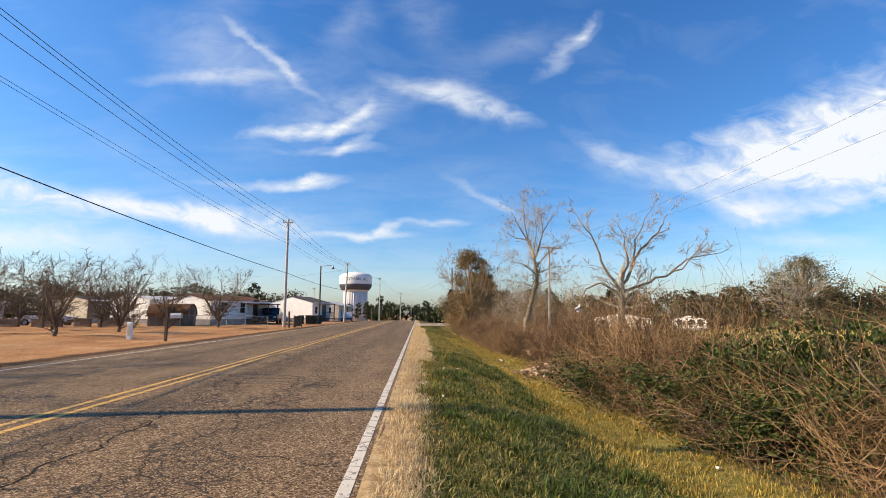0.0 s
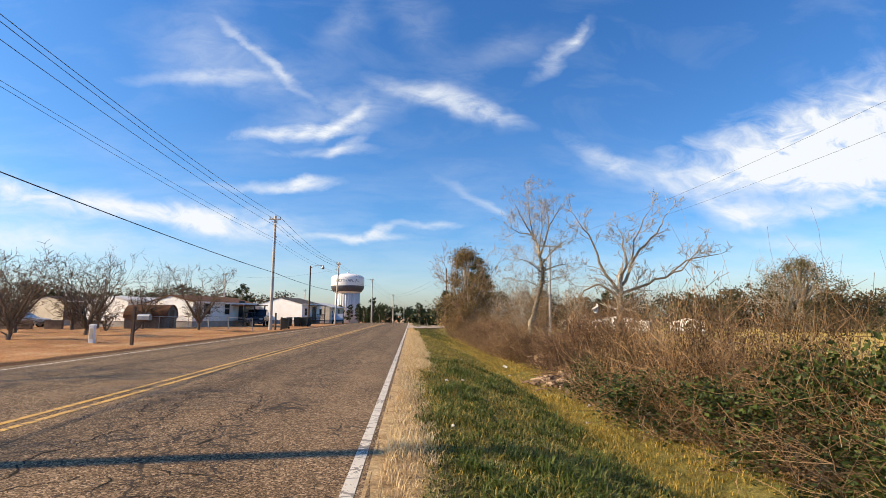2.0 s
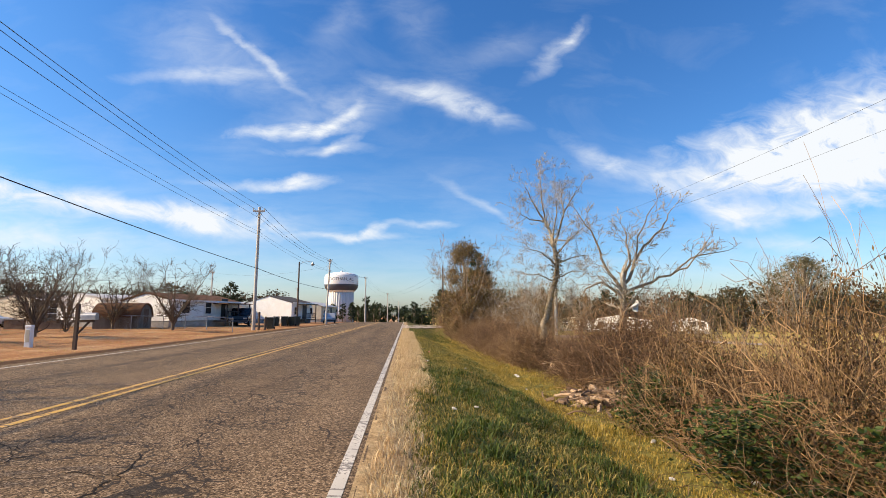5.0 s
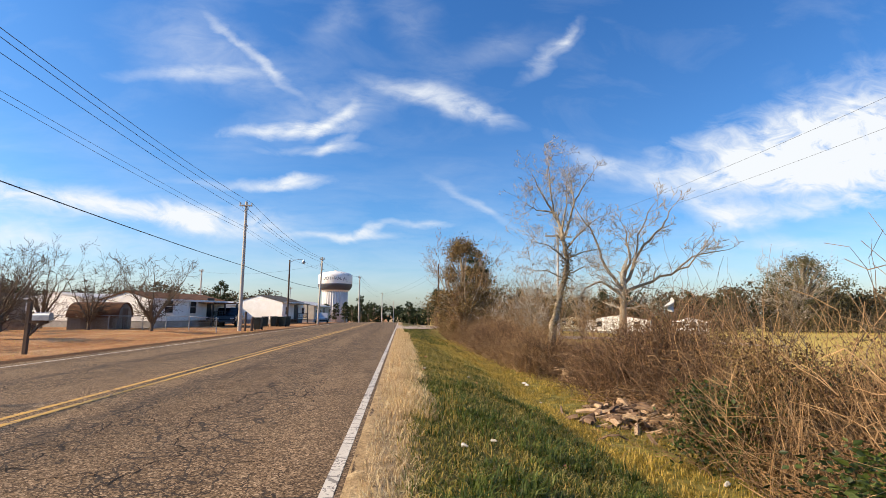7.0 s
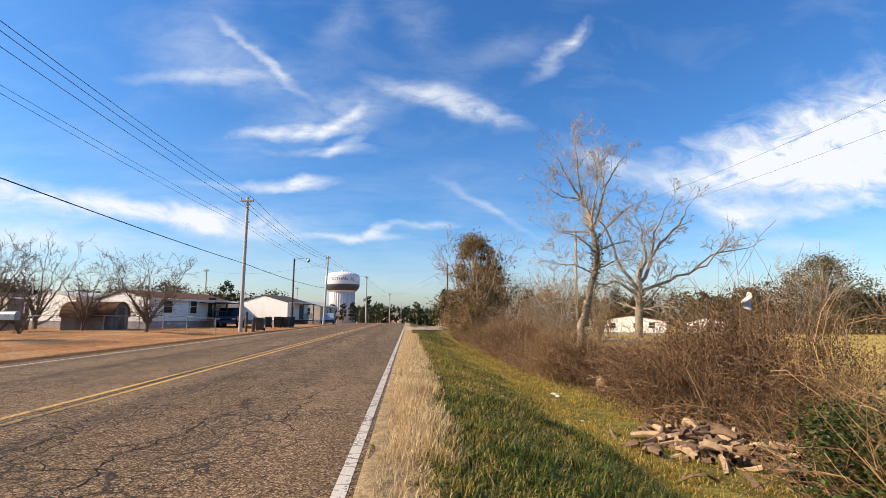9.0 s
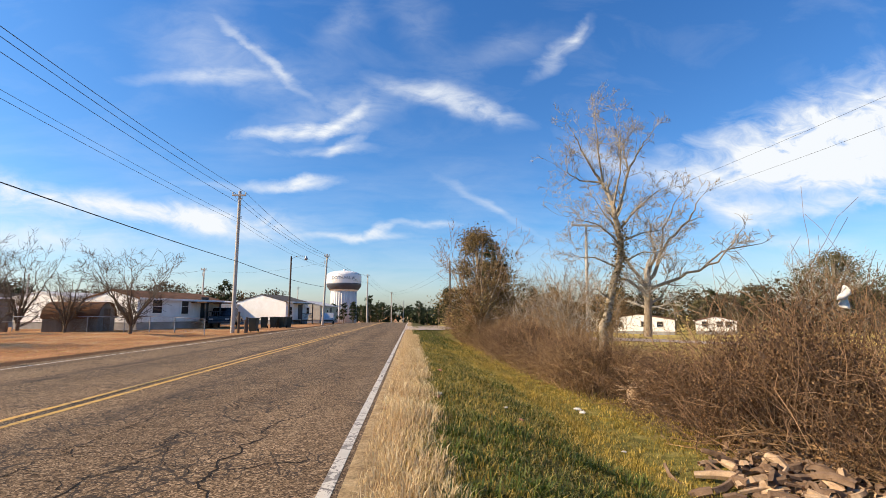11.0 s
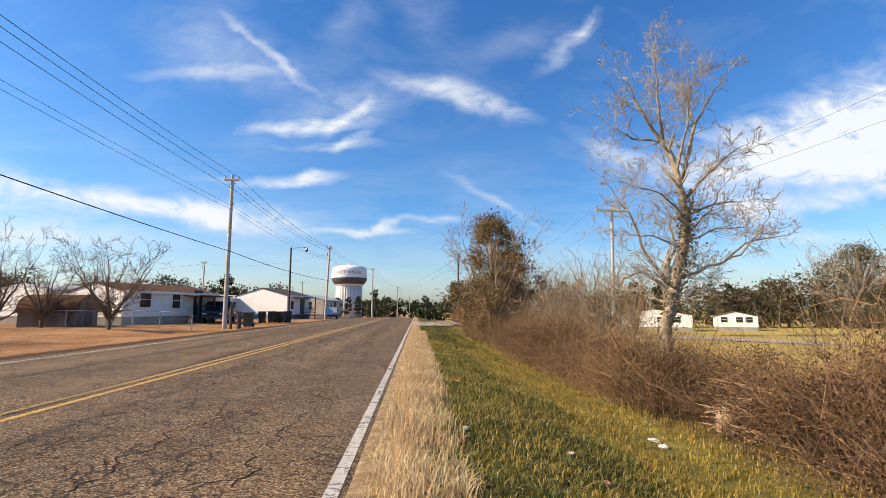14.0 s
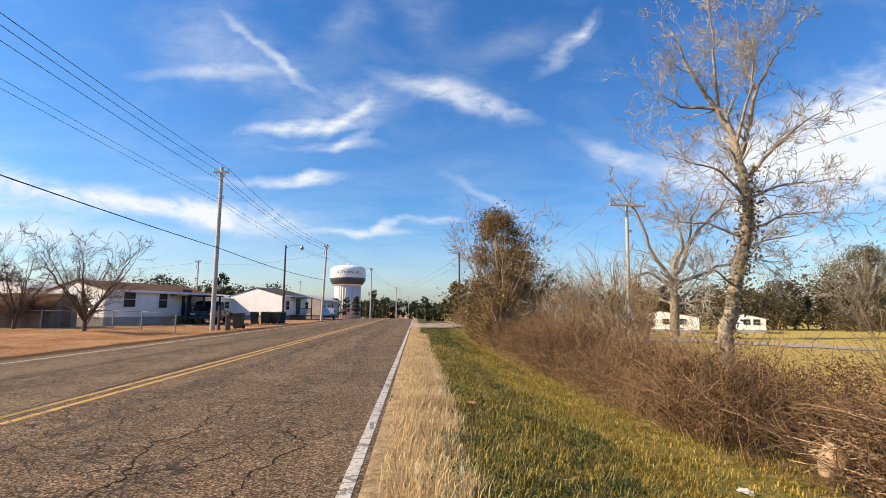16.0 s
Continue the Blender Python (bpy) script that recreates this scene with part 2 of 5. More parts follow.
def ground_material():
    """Red-tan dirt west of the road, dry verge, green bank, mossy ditch, yellow field to the east."""
    m, nt, b = mat("ground", 0.95)
    b.inputs["Specular IOR Level"].default_value = 0.1
    pos = nt.nodes.new("ShaderNodeNewGeometry").outputs["Position"]
    sx = nt.nodes.new("ShaderNodeSeparateXYZ")
    nt.links.new(pos, sx.inputs[0])
    x, y = sx.outputs[0], sx.outputs[1]
    n1, n2, n3 = noise_node(nt, 0.35, 6, 0.6, vec=pos), noise_node(nt, 3.0, 7, 0.65, vec=pos), noise_node(nt, 38, 5, 0.7, vec=pos)
    dirt = ramp(nt, n1, [(0.3, (0.29, 0.13, 0.054)), (0.5, (0.38, 0.195, 0.088)), (0.7, (0.45, 0.28, 0.145))])
    straw = ramp(nt, n2, [(0.3, (0.26, 0.17, 0.085)), (0.55, (0.42, 0.30, 0.16)), (0.75, (0.52, 0.41, 0.24))])
    dirt = mixc(nt, mth(nt, "MULTIPLY", mth(nt, "SUBTRACT", n2, 0.5, True), 2.6, True), dirt, straw)
    ruts = noise_node(nt, 0.5, 6, 0.65, vec=pos, stretch=(2.2, 0.25, 1))
    dirt = mixc(nt, 0.6, dirt, ramp(nt, ruts, [(0.35, (0.36, 0.34, 0.33)), (0.6, (0.56, 0.56, 0.56))]), "OVERLAY")
    green = ramp(nt, n2, [(0.3, (0.045, 0.048, 0.012)), (0.5, (0.095, 0.085, 0.026)), (0.72, (0.22, 0.165, 0.070))])
    ditch = ramp(nt, n2, [(0.28, (0.10, 0.085, 0.025)), (0.5, (0.20, 0.175, 0.045)), (0.75, (0.30, 0.24, 0.085))])
    field = ramp(nt, n2, [(0.3, (0.36, 0.26, 0.065)), (0.7, (0.52, 0.40, 0.12))])
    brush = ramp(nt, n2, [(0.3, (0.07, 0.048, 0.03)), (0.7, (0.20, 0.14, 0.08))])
    wob = mth(nt, "ADD", x, mth(nt, "MULTIPLY", mth(nt, "SUBTRACT", n2, 0.5), 0.9))

    def step(at, soft):
        return mth(nt, "DIVIDE", mth(nt, "SUBTRACT", wob, at - soft / 2), soft, True)

    col = mixc(nt, step(-9.6, 0.3), dirt, straw)
    berm = mth(nt, "MULTIPLY", step(-10.75, 0.3), mth(nt, "SUBTRACT", 1.0, step(-10.1, 0.2)))
    col = mixc(nt, mth(nt, "MULTIPLY", berm, 0.9), col, (0.075, 0.045, 0.026))
    col = mixc(nt, step(0.10, 0.30), col, green)
    col = mixc(nt, step(2.2, 1.1), col, ditch)
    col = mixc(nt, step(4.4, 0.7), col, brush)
    col = mixc(nt, step(8.5, 1.5), col, field)
    col = mixc(nt, 0.8, col, ramp(nt, n3, [(0.3, (0.22, 0.22, 0.22)), (0.7, (0.76, 0.76, 0.76))]), "OVERLAY")
    mid = noise_node(nt, 9.0, 6, 0.7, vec=pos)
    col = mixc(nt, 0.7, col, ramp(nt, mid, [(0.34, (0.30, 0.30, 0.30)), (0.62, (0.62, 0.62, 0.62))]), "OVERLAY")
    nt.links.new(col, b.inputs["Base Color"])
    bump(nt, b, mth(nt, "ADD", n2, n3), 0.7, 0.04)
    return m


def line_paint(name, base, wear):
    m, nt, b = mat(name, 0.7)
    pos = nt.nodes.new("ShaderNodeNewGeometry").outputs["Position"]
    fine, broad = noise_node(nt, 30, 6, 0.7, vec=pos), noise_node(nt, 2.0, 5, 0.6, vec=pos)
    worn = mth(nt, "GREATER_THAN", mth(nt, "ADD", mth(nt, "MULTIPLY", fine, 0.6), mth(nt, "MULTIPLY", broad, 0.4)), wear)
    col = mixc(nt, ramp(nt, broad, [(0.3, (0, 0, 0)), (0.7, (1, 1, 1))]), tuple(c * 0.72 for c in base), base)
    col = mixc(nt, mth(nt, "MULTIPLY", worn, 0.85), col, (0.10, 0.082, 0.07))
    cross = nt.nodes.new("ShaderNodeTexVoronoi")
    cross.feature = "DISTANCE_TO_EDGE"
    cross.inputs["Scale"].default_value = 3.0
    mp = nt.nodes.new("ShaderNodeMapping")
    mp.inputs["Scale"].default_value = (0.35, 1.0, 1.0)
    nt.links.new(mixc(nt, 0.05, pos, noise_node(nt, 12, 4, 0.6, vec=pos, kind="Color"), "ADD"), mp.inputs[0])
    nt.links.new(mp.outputs[0], cross.inputs["Vector"])
    col = mixc(nt, mth(nt, "MULTIPLY", mth(nt, "LESS_THAN", cross.outputs["Distance"], 0.022), 0.7), col, (0.07, 0.055, 0.045))
    nt.links.new(col, b.inputs["Base Color"])
    bump(nt, b, fine, 0.4, 0.005)
    return m


M = {
    "asphalt": asphalt(), "ground": ground_material(),
    "white_line": line_paint("white_line", (0.63, 0.58, 0.49), 0.545), "yellow_line": line_paint("yellow_line", (0.60, 0.35, 0.060), 0.56),
    "tar": weathered("tar", (0.024, 0.019, 0.015), (0.012, 0.010, 0.008), 4, 1.0),
    "bark": weathered("bark", (0.30, 0.245, 0.18), (0.17, 0.13, 0.09), 5, 0.9, stretch=(1, 1, 0.25), relief=0.6),
    "dark_bark": weathered("dark_bark", (0.20, 0.155, 0.11), (0.09, 0.066, 0.046), 5, 0.9, stretch=(1, 1, 0.25), relief=0.6),
    "pale_bark": weathered("pale_bark", (0.46, 0.39, 0.29), (0.17, 0.125, 0.08), 9, 0.9, relief=0.6),
    "grey_twig": weathered("grey_twig", (0.46, 0.415, 0.345), (0.24, 0.205, 0.16), 3, 0.9, island=0.5),
    "dark_twig": weathered("dark_twig", (0.16, 0.12, 0.085), (0.085, 0.062, 0.044), 3, 0.9, island=0.5),
    "stem": weathered("stem", (0.36, 0.235, 0.125), (0.15, 0.088, 0.044), 3, 0.9, island=0.9),
    "red_stem": weathered("red_stem", (0.27, 0.170, 0.100), (0.10, 0.058, 0.034), 3, 0.9, island=0.9),
    "ivy": leafy("ivy", (0.014, 0.024, 0.005), (0.034, 0.052, 0.010), (0.085, 0.108, 0.022), 0.5, 0.15),
    "red_leaf": leafy("red_leaf", (0.050, 0.027, 0.014), (0.115, 0.066, 0.032), (0.23, 0.14, 0.068), 0.7, 0.2),
    "brown_leaf": leafy("brown_leaf", (0.055, 0.031, 0.013), (0.105, 0.060, 0.023), (0.18, 0.115, 0.042), 0.7, 0.2),
    "tan_leaf": leafy("tan_leaf", (0.085, 0.058, 0.024), (0.18, 0.125, 0.052), (0.32, 0.225, 0.095), 0.7, 0.2),
    "olive_leaf": leafy("olive_leaf", (0.065, 0.060, 0.028), (0.125, 0.112, 0.052), (0.21, 0.18, 0.09), 0.7, 0.2),
    "pine": leafy("pine", (0.014, 0.022, 0.010), (0.032, 0.046, 0.017), (0.070, 0.084, 0.030), 0.7, 0.1),
    "woods": leafy("woods", (0.030, 0.030, 0.015), (0.075, 0.060, 0.030), (0.15, 0.105, 0.055), 0.8, 0.1),
    "grass": leafy("grass", (0.030, 0.046, 0.006), (0.098, 0.118, 0.016), (0.42, 0.33, 0.11), 0.55, 0.3),
    "shaded_tuft_grass": leafy("shaded_tuft_grass", (0.022, 0.040, 0.005), (0.060, 0.090, 0.012), (0.15, 0.17, 0.03), 0.55, 0.3),
    "ditch_grass": leafy("ditch_grass", (0.16, 0.125, 0.020), (0.36, 0.265, 0.046), (0.54, 0.385, 0.115), 0.6, 0.3),
    "straw": leafy("straw", (0.40, 0.275, 0.135), (0.62, 0.46, 0.25), (0.80, 0.64, 0.39), 0.7, 0.3),
    "pole_wood": weathered("pole_wood", (0.58, 0.545, 0.49), (0.38, 0.34, 0.29), 3, 0.9, stretch=(3, 3, 0.2), relief=0.5),
    "dark_wood": weathered("dark_wood", (0.15, 0.105, 0.075), (0.08, 0.055, 0.04), 3, 0.9, stretch=(3, 3, 0.2), relief=0.5),
    "metal": weathered("metal", (0.42, 0.43, 0.44), (0.28, 0.28, 0.29), 5, 0.45, 0.8, relief=0.1),
    "wire": weathered("wire", (0.045, 0.045, 0.05), (0.03, 0.03, 0.03), 5, 0.6),
    "white_siding": weathered("white_siding", (0.86, 0.85, 0.82), (0.76, 0.74, 0.70), 1.2, 0.6, relief=0.1),
    "cream_siding": weathered("cream_siding", (0.66, 0.60, 0.46), (0.52, 0.46, 0.34), 1.2, 0.7, relief=0.1),
    "grey_siding": weathered("grey_siding", (0.66, 0.64, 0.61), (0.50, 0.48, 0.45), 1.5, 0.8, stretch=(1, 1, 0.3), relief=0.2),
    "old_shaded_wall": weathered("old_shaded_wall", (0.22, 0.19, 0.16), (0.12, 0.10, 0.08), 1.5, 0.85, stretch=(1, 1, 0.3), relief=0.3),
    "brown_roof": weathered("brown_roof", (0.17, 0.085, 0.045), (0.095, 0.05, 0.03), 2.0, 0.9, relief=0.4),
    "tin_roof": weathered("tin_roof", (0.62, 0.60, 0.57), (0.44, 0.40, 0.36), 1.0, 0.5, 0.2, relief=0.1),
    "dark_roof": weathered("dark_roof", (0.10, 0.09, 0.085), (0.06, 0.055, 0.05), 1.5, 0.9, relief=0.3),
    "skirting": weathered("skirting", (0.34, 0.33, 0.32), (0.22, 0.21, 0.20), 1.5, 0.8, relief=0.2),
    "dark_paint": weathered("dark_paint", (0.035, 0.034, 0.038), (0.020, 0.020, 0.022), 3, 0.5, relief=0.1),
    "glass": weathered("glass", (0.030, 0.036, 0.045), (0.018, 0.02, 0.025), 2, 0.08, relief=0.0),
    "tower_paint": weathered("tower_paint", (0.82, 0.82, 0.81), (0.70, 0.70, 0.70), 0.12, 0.5, relief=0.05),
    "tower_column": weathered("tower_column", (0.66, 0.66, 0.66), (0.40, 0.40, 0.41), 0.25, 0.6, stretch=(1, 1, 0.12), relief=0.05),
    # painted shade below the tank, and the dark paint of the lettering
    "tower_shade_lettering": weathered("tower_shade_lettering", (0.075, 0.085, 0.11), (0.05, 0.055, 0.07), 0.2, 0.5, relief=0.05),
    "silver_paint": weathered("silver_paint", (0.50, 0.51, 0.53), (0.44, 0.45, 0.47), 2, 0.3, 0.5, relief=0.0),
    "dark_blue_paint": weathered("dark_blue_paint", (0.018, 0.022, 0.030), (0.012, 0.014, 0.02), 2, 0.25, 0.3, relief=0.0),
    "rubber": weathered("rubber", (0.025, 0.024, 0.023), (0.015, 0.015, 0.015), 5, 0.9),
    "bin_plastic": weathered("bin_plastic", (0.040, 0.046, 0.032), (0.025, 0.028, 0.02), 3, 0.6, relief=0.1),
    "brown_box": weathered("brown_box", (0.26, 0.19, 0.13), (0.16, 0.115, 0.08), 4, 0.85),
    "cut_wood": weathered("cut_wood", (0.50, 0.36, 0.23), (0.30, 0.20, 0.12), 9, 0.85, island=0.5, relief=0.5),
    "log_bark": weathered("log_bark", (0.24, 0.16, 0.105), (0.11, 0.07, 0.045), 7, 0.9, island=0.6, relief=0.7),
    "litter": weathered("litter", (0.68, 0.66, 0.62), (0.46, 0.42, 0.36), 14, 0.6, relief=0.2),
    "red_litter": weathered("red_litter", (0.48, 0.20, 0.12), (0.38, 0.15, 0.09), 14, 0.6, relief=0.2),
    "pale_road": weathered("pale_road", (0.40, 0.33, 0.28), (0.31, 0.25, 0.20), 0.8, 0.9),
    "red_ivy": weathered("lens_red", (0.35, 0.03, 0.025), (0.25, 0.02, 0.02), 4, 0.3, relief=0.0),
}


# ---- mesh helpers ----
rng = np.random.default_rng(7)


def tri_mesh(name, verts, tris, smooth=False):
    me = bpy.data.meshes.new(name)
    verts, tris = np.asarray(verts, np.float32), np.asarray(tris, np.int32)
    me.vertices.add(len(verts))
    me.vertices.foreach_set("co", verts.ravel())
    me.loops.add(tris.size)
    me.loops.foreach_set("vertex_index", tris.ravel())
    me.polygons.add(len(tris))
    me.polygons.foreach_set("loop_start", np.arange(0, tris.size, 3, dtype=np.int32))
    me.polygons.foreach_set("use_smooth", np.full(len(tris), smooth, bool))
    me.update(calc_edges=True)
    return me


def tubes(name, lines, sides_thick=7, smooth=True):
    """One mesh of tapered tubes from (points, radii) pairs."""
    vs, ts, base = [], [], 0
    for pts, radii in lines:
        p = np.asarray(pts, float)
        r = np.asarray(radii, float)
        k = sides_thick if r[0] > 0.05 else (5 if r[0] > 0.02 else 3)
        d = np.gradient(p, axis=0)
        d /= np.linalg.norm(d, axis=1)[:, None] + 1e-9
        ref = np.array([0.0, 0.0, 1.0]) if abs(d[0][2]) < 0.9 else np.array([1.0, 0.0, 0.0])
        a = np.cross(d, ref)
        a /= np.linalg.norm(a, axis=1)[:, None] + 1e-9
        b = np.cross(d, a)
        ang = np.arange(k) * 2 * math.pi / k
        ring = p[:, None] + r[:, None, None] * (np.cos(ang)[None, :, None] * a[:, None] + np.sin(ang)[None, :, None] * b[:, None])
        vs.append(ring.reshape(-1, 3))
        n = len(p)
        i = np.arange(n - 1)[:, None] * k
        j = np.arange(k)[None]
        q0, q1 = base + i + j, base + i + (j + 1) % k
        ts.append(np.stack([q0, q1, q1 + k], -1).reshape(-1, 3))
        ts.append(np.stack([q0, q1 + k, q0 + k], -1).reshape(-1, 3))
        if k > 3:
            top = base + (n - 1) * k
            ts.append(np.stack([np.full(k - 2, top), top + np.arange(1, k - 1), top + np.arange(2, k)], -1))
        base += n * k
    return tri_mesh(name, np.concatenate(vs), np.concatenate(ts), smooth)


def cards(name, centres, sizes, normals=None, aspect=0.6, seed=1):
    """Many small folded leaves, each a kite of two triangles."""
    g = np.random.default_rng(seed)
    c = np.asarray(centres, float)
    n = len(c)
    a = g.normal(size=(n, 3))
    a /= np.linalg.norm(a, axis=1)[:, None]
    b = np.cross(a, g.normal(size=(n, 3)))
    b /= np.linalg.norm(b, axis=1)[:, None]
    up = np.cross(a, b)
    s = np.asarray(sizes, float)[:, None]
    v = np.stack([c - a * s, c + b * s * aspect + up * s * 0.15, c + a * s, c - b * s * aspect + up * s * 0.15], 1).reshape(-1, 3)
    i = np.arange(n)[:, None] * 4
    return tri_mesh(name, v, np.concatenate([i + np.array([[0, 1, 2]]), i + np.array([[0, 2, 3]])]))


def thing(name, mesh, material, label, category, group="", kind="", at=None):
    ob = new(name, mesh)
    if mesh is not None and material is not None and not mesh.materials:
        mesh.materials.append(material)
    if at is not None:
        ob.matrix_basis = at
    return tagged(ob, label, category, group, kind)


def part(name, bm, material, parent, label=""):
    if isinstance(bm, bmesh.types.BMesh):
        me = bpy.data.meshes.new(name)
        bm.to_mesh(me)
        bm.free()
    else:
        me = bm
    if not me.materials:
        me.materials.append(material)
    ob = new(name, me)
    ob.parent = parent
    if label:
        ob["label"] = label
    return ob


def box(sx, sy, sz, at=(0, 0, 0), bevel=0.0, bm=None, turn=None):
    """A bevelled box whose base centre stands at `at`."""
    out = bm or bmesh.new()
    m = Matrix.Translation(at) @ (turn or Matrix.Identity(4)) @ Matrix.Translation((0, 0, sz / 2)) @ Matrix.Diagonal((sx, sy, sz, 1))
    r = bmesh.ops.create_cube(out, size=1.0, matrix=m)
    if bevel:
        es = list({e for v in r["verts"] for e in v.link_edges})
        bmesh.ops.bevel(out, geom=es, offset=bevel, segments=2, affect="EDGES", profile=0.6)
    return out


def rod(r1, r2, h, at=(0, 0, 0), turn=None, seg=12, bm=None):
    out = bm or bmesh.new()
    m = Matrix.Translation(at) @ (turn or Matrix.Identity(4)) @ Matrix.Translation((0, 0, h / 2))
    bmesh.ops.create_cone(out, cap_ends=True, segments=seg, radius1=r1, radius2=r2, depth=h, matrix=m)
    return out


def prism(profile, length, axis="y", at=(0, 0, 0)):
    """A profile in x and z drawn out along y from `at`."""
    bm = bmesh.new()
    a = [bm.verts.new((at[0] + x, at[1], at[2] + z)) for x, z in profile]
    b = [bm.verts.new((at[0] + x, at[1] + length, at[2] + z)) for x, z in profile]
    bm.faces.new(a), bm.faces.new(b[::-1])
    k = len(profile)
    for i in range(k):
        bm.faces.new((a[i], b[i], b[(i + 1) % k], a[(i + 1) % k]))
    bmesh.ops.recalc_face_normals(bm, faces=bm.faces)
    return bm


def revolve(profile, seg=48, flute=0.0, flutes=0):
    """A turned form from (radius, height) pairs, with optional upright flutes."""
    bm = bmesh.new()
    rings = []
    for r, z in profile:
        ring = []
        for i in range(seg):
            a = 2 * math.pi * i / seg
            rr = r * (1 + flute * math.cos(flutes * a)) if flutes else r
            ring.append(bm.verts.new((rr * math.cos(a), rr * math.sin(a), z)))
        rings.append(ring)
    for p, q in zip(rings, rings[1:]):
        for i in range(seg):
            f = bm.faces.new((p[i], p[(i + 1) % seg], q[(i + 1) % seg], q[i]))
            f.smooth = True
    bm.faces.new(rings[0][::-1]), bm.faces.new(rings[-1])
    return bm


# ---- lie of the land ----
def smooth(a, b, x):
    t = np.clip((x - a) / (b - a), 0, 1)
    return t * t * (3 - 2 * t)


def land(x, y):
    """Height of the ground."""
    x, y = np.asarray(x, float), np.asarray(y, float)
    z = -0.05 * smooth(-0.35, 0.6, x) - 0.66 * smooth(0.35, 3.6, x) - 0.05 * smooth(4, 6, x) - 0.35 * smooth(7, 14, x) - 1.0 * smooth(14, 45, x)
    z = z + 0.016 * smooth(-0.46, -0.40, x) * (1 - smooth(0.1, 0.5, x))
    fill = smooth(49, 53, y) * (1 - smooth(60, 64, y)) * (1 - smooth(9, 16, x))
    z = np.where(x > -0.35, z * (1 - fill), z)
    z = z - 1.1 * smooth(80, 150, y) - 2.0 * smooth(140, 260, y)
    soft = 0.02 * np.sin(x * 1.7 + y * 0.9) * np.sin(y * 1.1 - x * 0.4)
    return z + np.where((x > 0.6) | (x < -10.6), soft * 1.6, 0.0) + np.where(x < -10.4, 0.03, 0.0) + 0.19 * smooth(12.5, 16.5, -x) * (1 - smooth(60, 80, y))


def ground_sheet():
    xs = np.unique(np.concatenate([np.linspace(-3000, -200, 12), np.linspace(-200, -40, 20), np.linspace(-40, -10.5, 40), [-10.3, -10.1, -9.95, -9.8, -9.0, -6, -3, -1.0, -0.5, -0.44],
                                   np.linspace(-0.40, 8, 64), np.linspace(8.4, 60, 40), np.linspace(62, 200, 30), np.linspace(220, 3000, 12)]))
    ys = np.unique(np.concatenate([np.linspace(-400, -20, 16), np.linspace(-20, 70, 170), np.linspace(71, 270, 90), np.linspace(300, 3000, 20)]))
    X, Y = np.meshgrid(xs, ys)
    Z = land(X, Y)
    rough = np.array([noise.noise((x * 2.1, y * 2.1, 0)) for x, y in zip(X.ravel(), Y.ravel())]).reshape(X.shape)
    Z += np.where((X > -0.3) & (X < 60) | (X < -10.6) & (X > -60), rough * 0.035, 0)
    Z -= np.where((X > -9.9) & (X < -0.45), 0.14, 0)
    nx, ny = len(xs), len(ys)
    i = (np.arange(ny - 1)[:, None] * nx + np.arange(nx - 1)[None]).ravel()
    tris = np.concatenate([np.stack([i, i + 1, i + nx + 1], -1), np.stack([i, i + nx + 1, i + nx], -1)])
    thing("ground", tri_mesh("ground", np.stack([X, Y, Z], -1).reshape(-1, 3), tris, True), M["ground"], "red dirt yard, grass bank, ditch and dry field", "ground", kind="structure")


ground_sheet()


def road_z(x, y):
    """Crowned road that falls away beyond the crest."""
    x, y = np.asarray(x, float), np.asarray(y, float)
    return 0.012 + 0.06 * (1 - np.abs(np.clip((x + 5.2) / 4.9, -1, 1)) ** 1.6) - 1.1 * smooth(80, 150, y) - 2.0 * smooth(140, 260, y)


def strip(x0, x1, y0, y1, dy, nx, lift=0.0, ragged=0.0):
    ys = np.arange(y0, y1 + dy / 2, dy)
    xs = np.linspace(x0, x1, nx)
    X, Y = np.meshgrid(xs, ys)
    if ragged:
        w = np.array([noise.noise((0, y * 1.9, 3)) + 0.5 * noise.noise((5, y * 6.0, 3)) for y in ys]) * ragged
        X[:, -1] += w
        X[:, 0] -= w * 1.5
    Z = road_z(X, Y) + lift
    n = len(xs)
    i = (np.arange(len(ys) - 1)[:, None] * n + np.arange(n - 1)[None]).ravel()
    return np.stack([X, Y, Z], -1).reshape(-1, 3), np.concatenate([np.stack([i, i + 1, i + n + 1], -1), np.stack([i, i + n + 1, i + n], -1)])


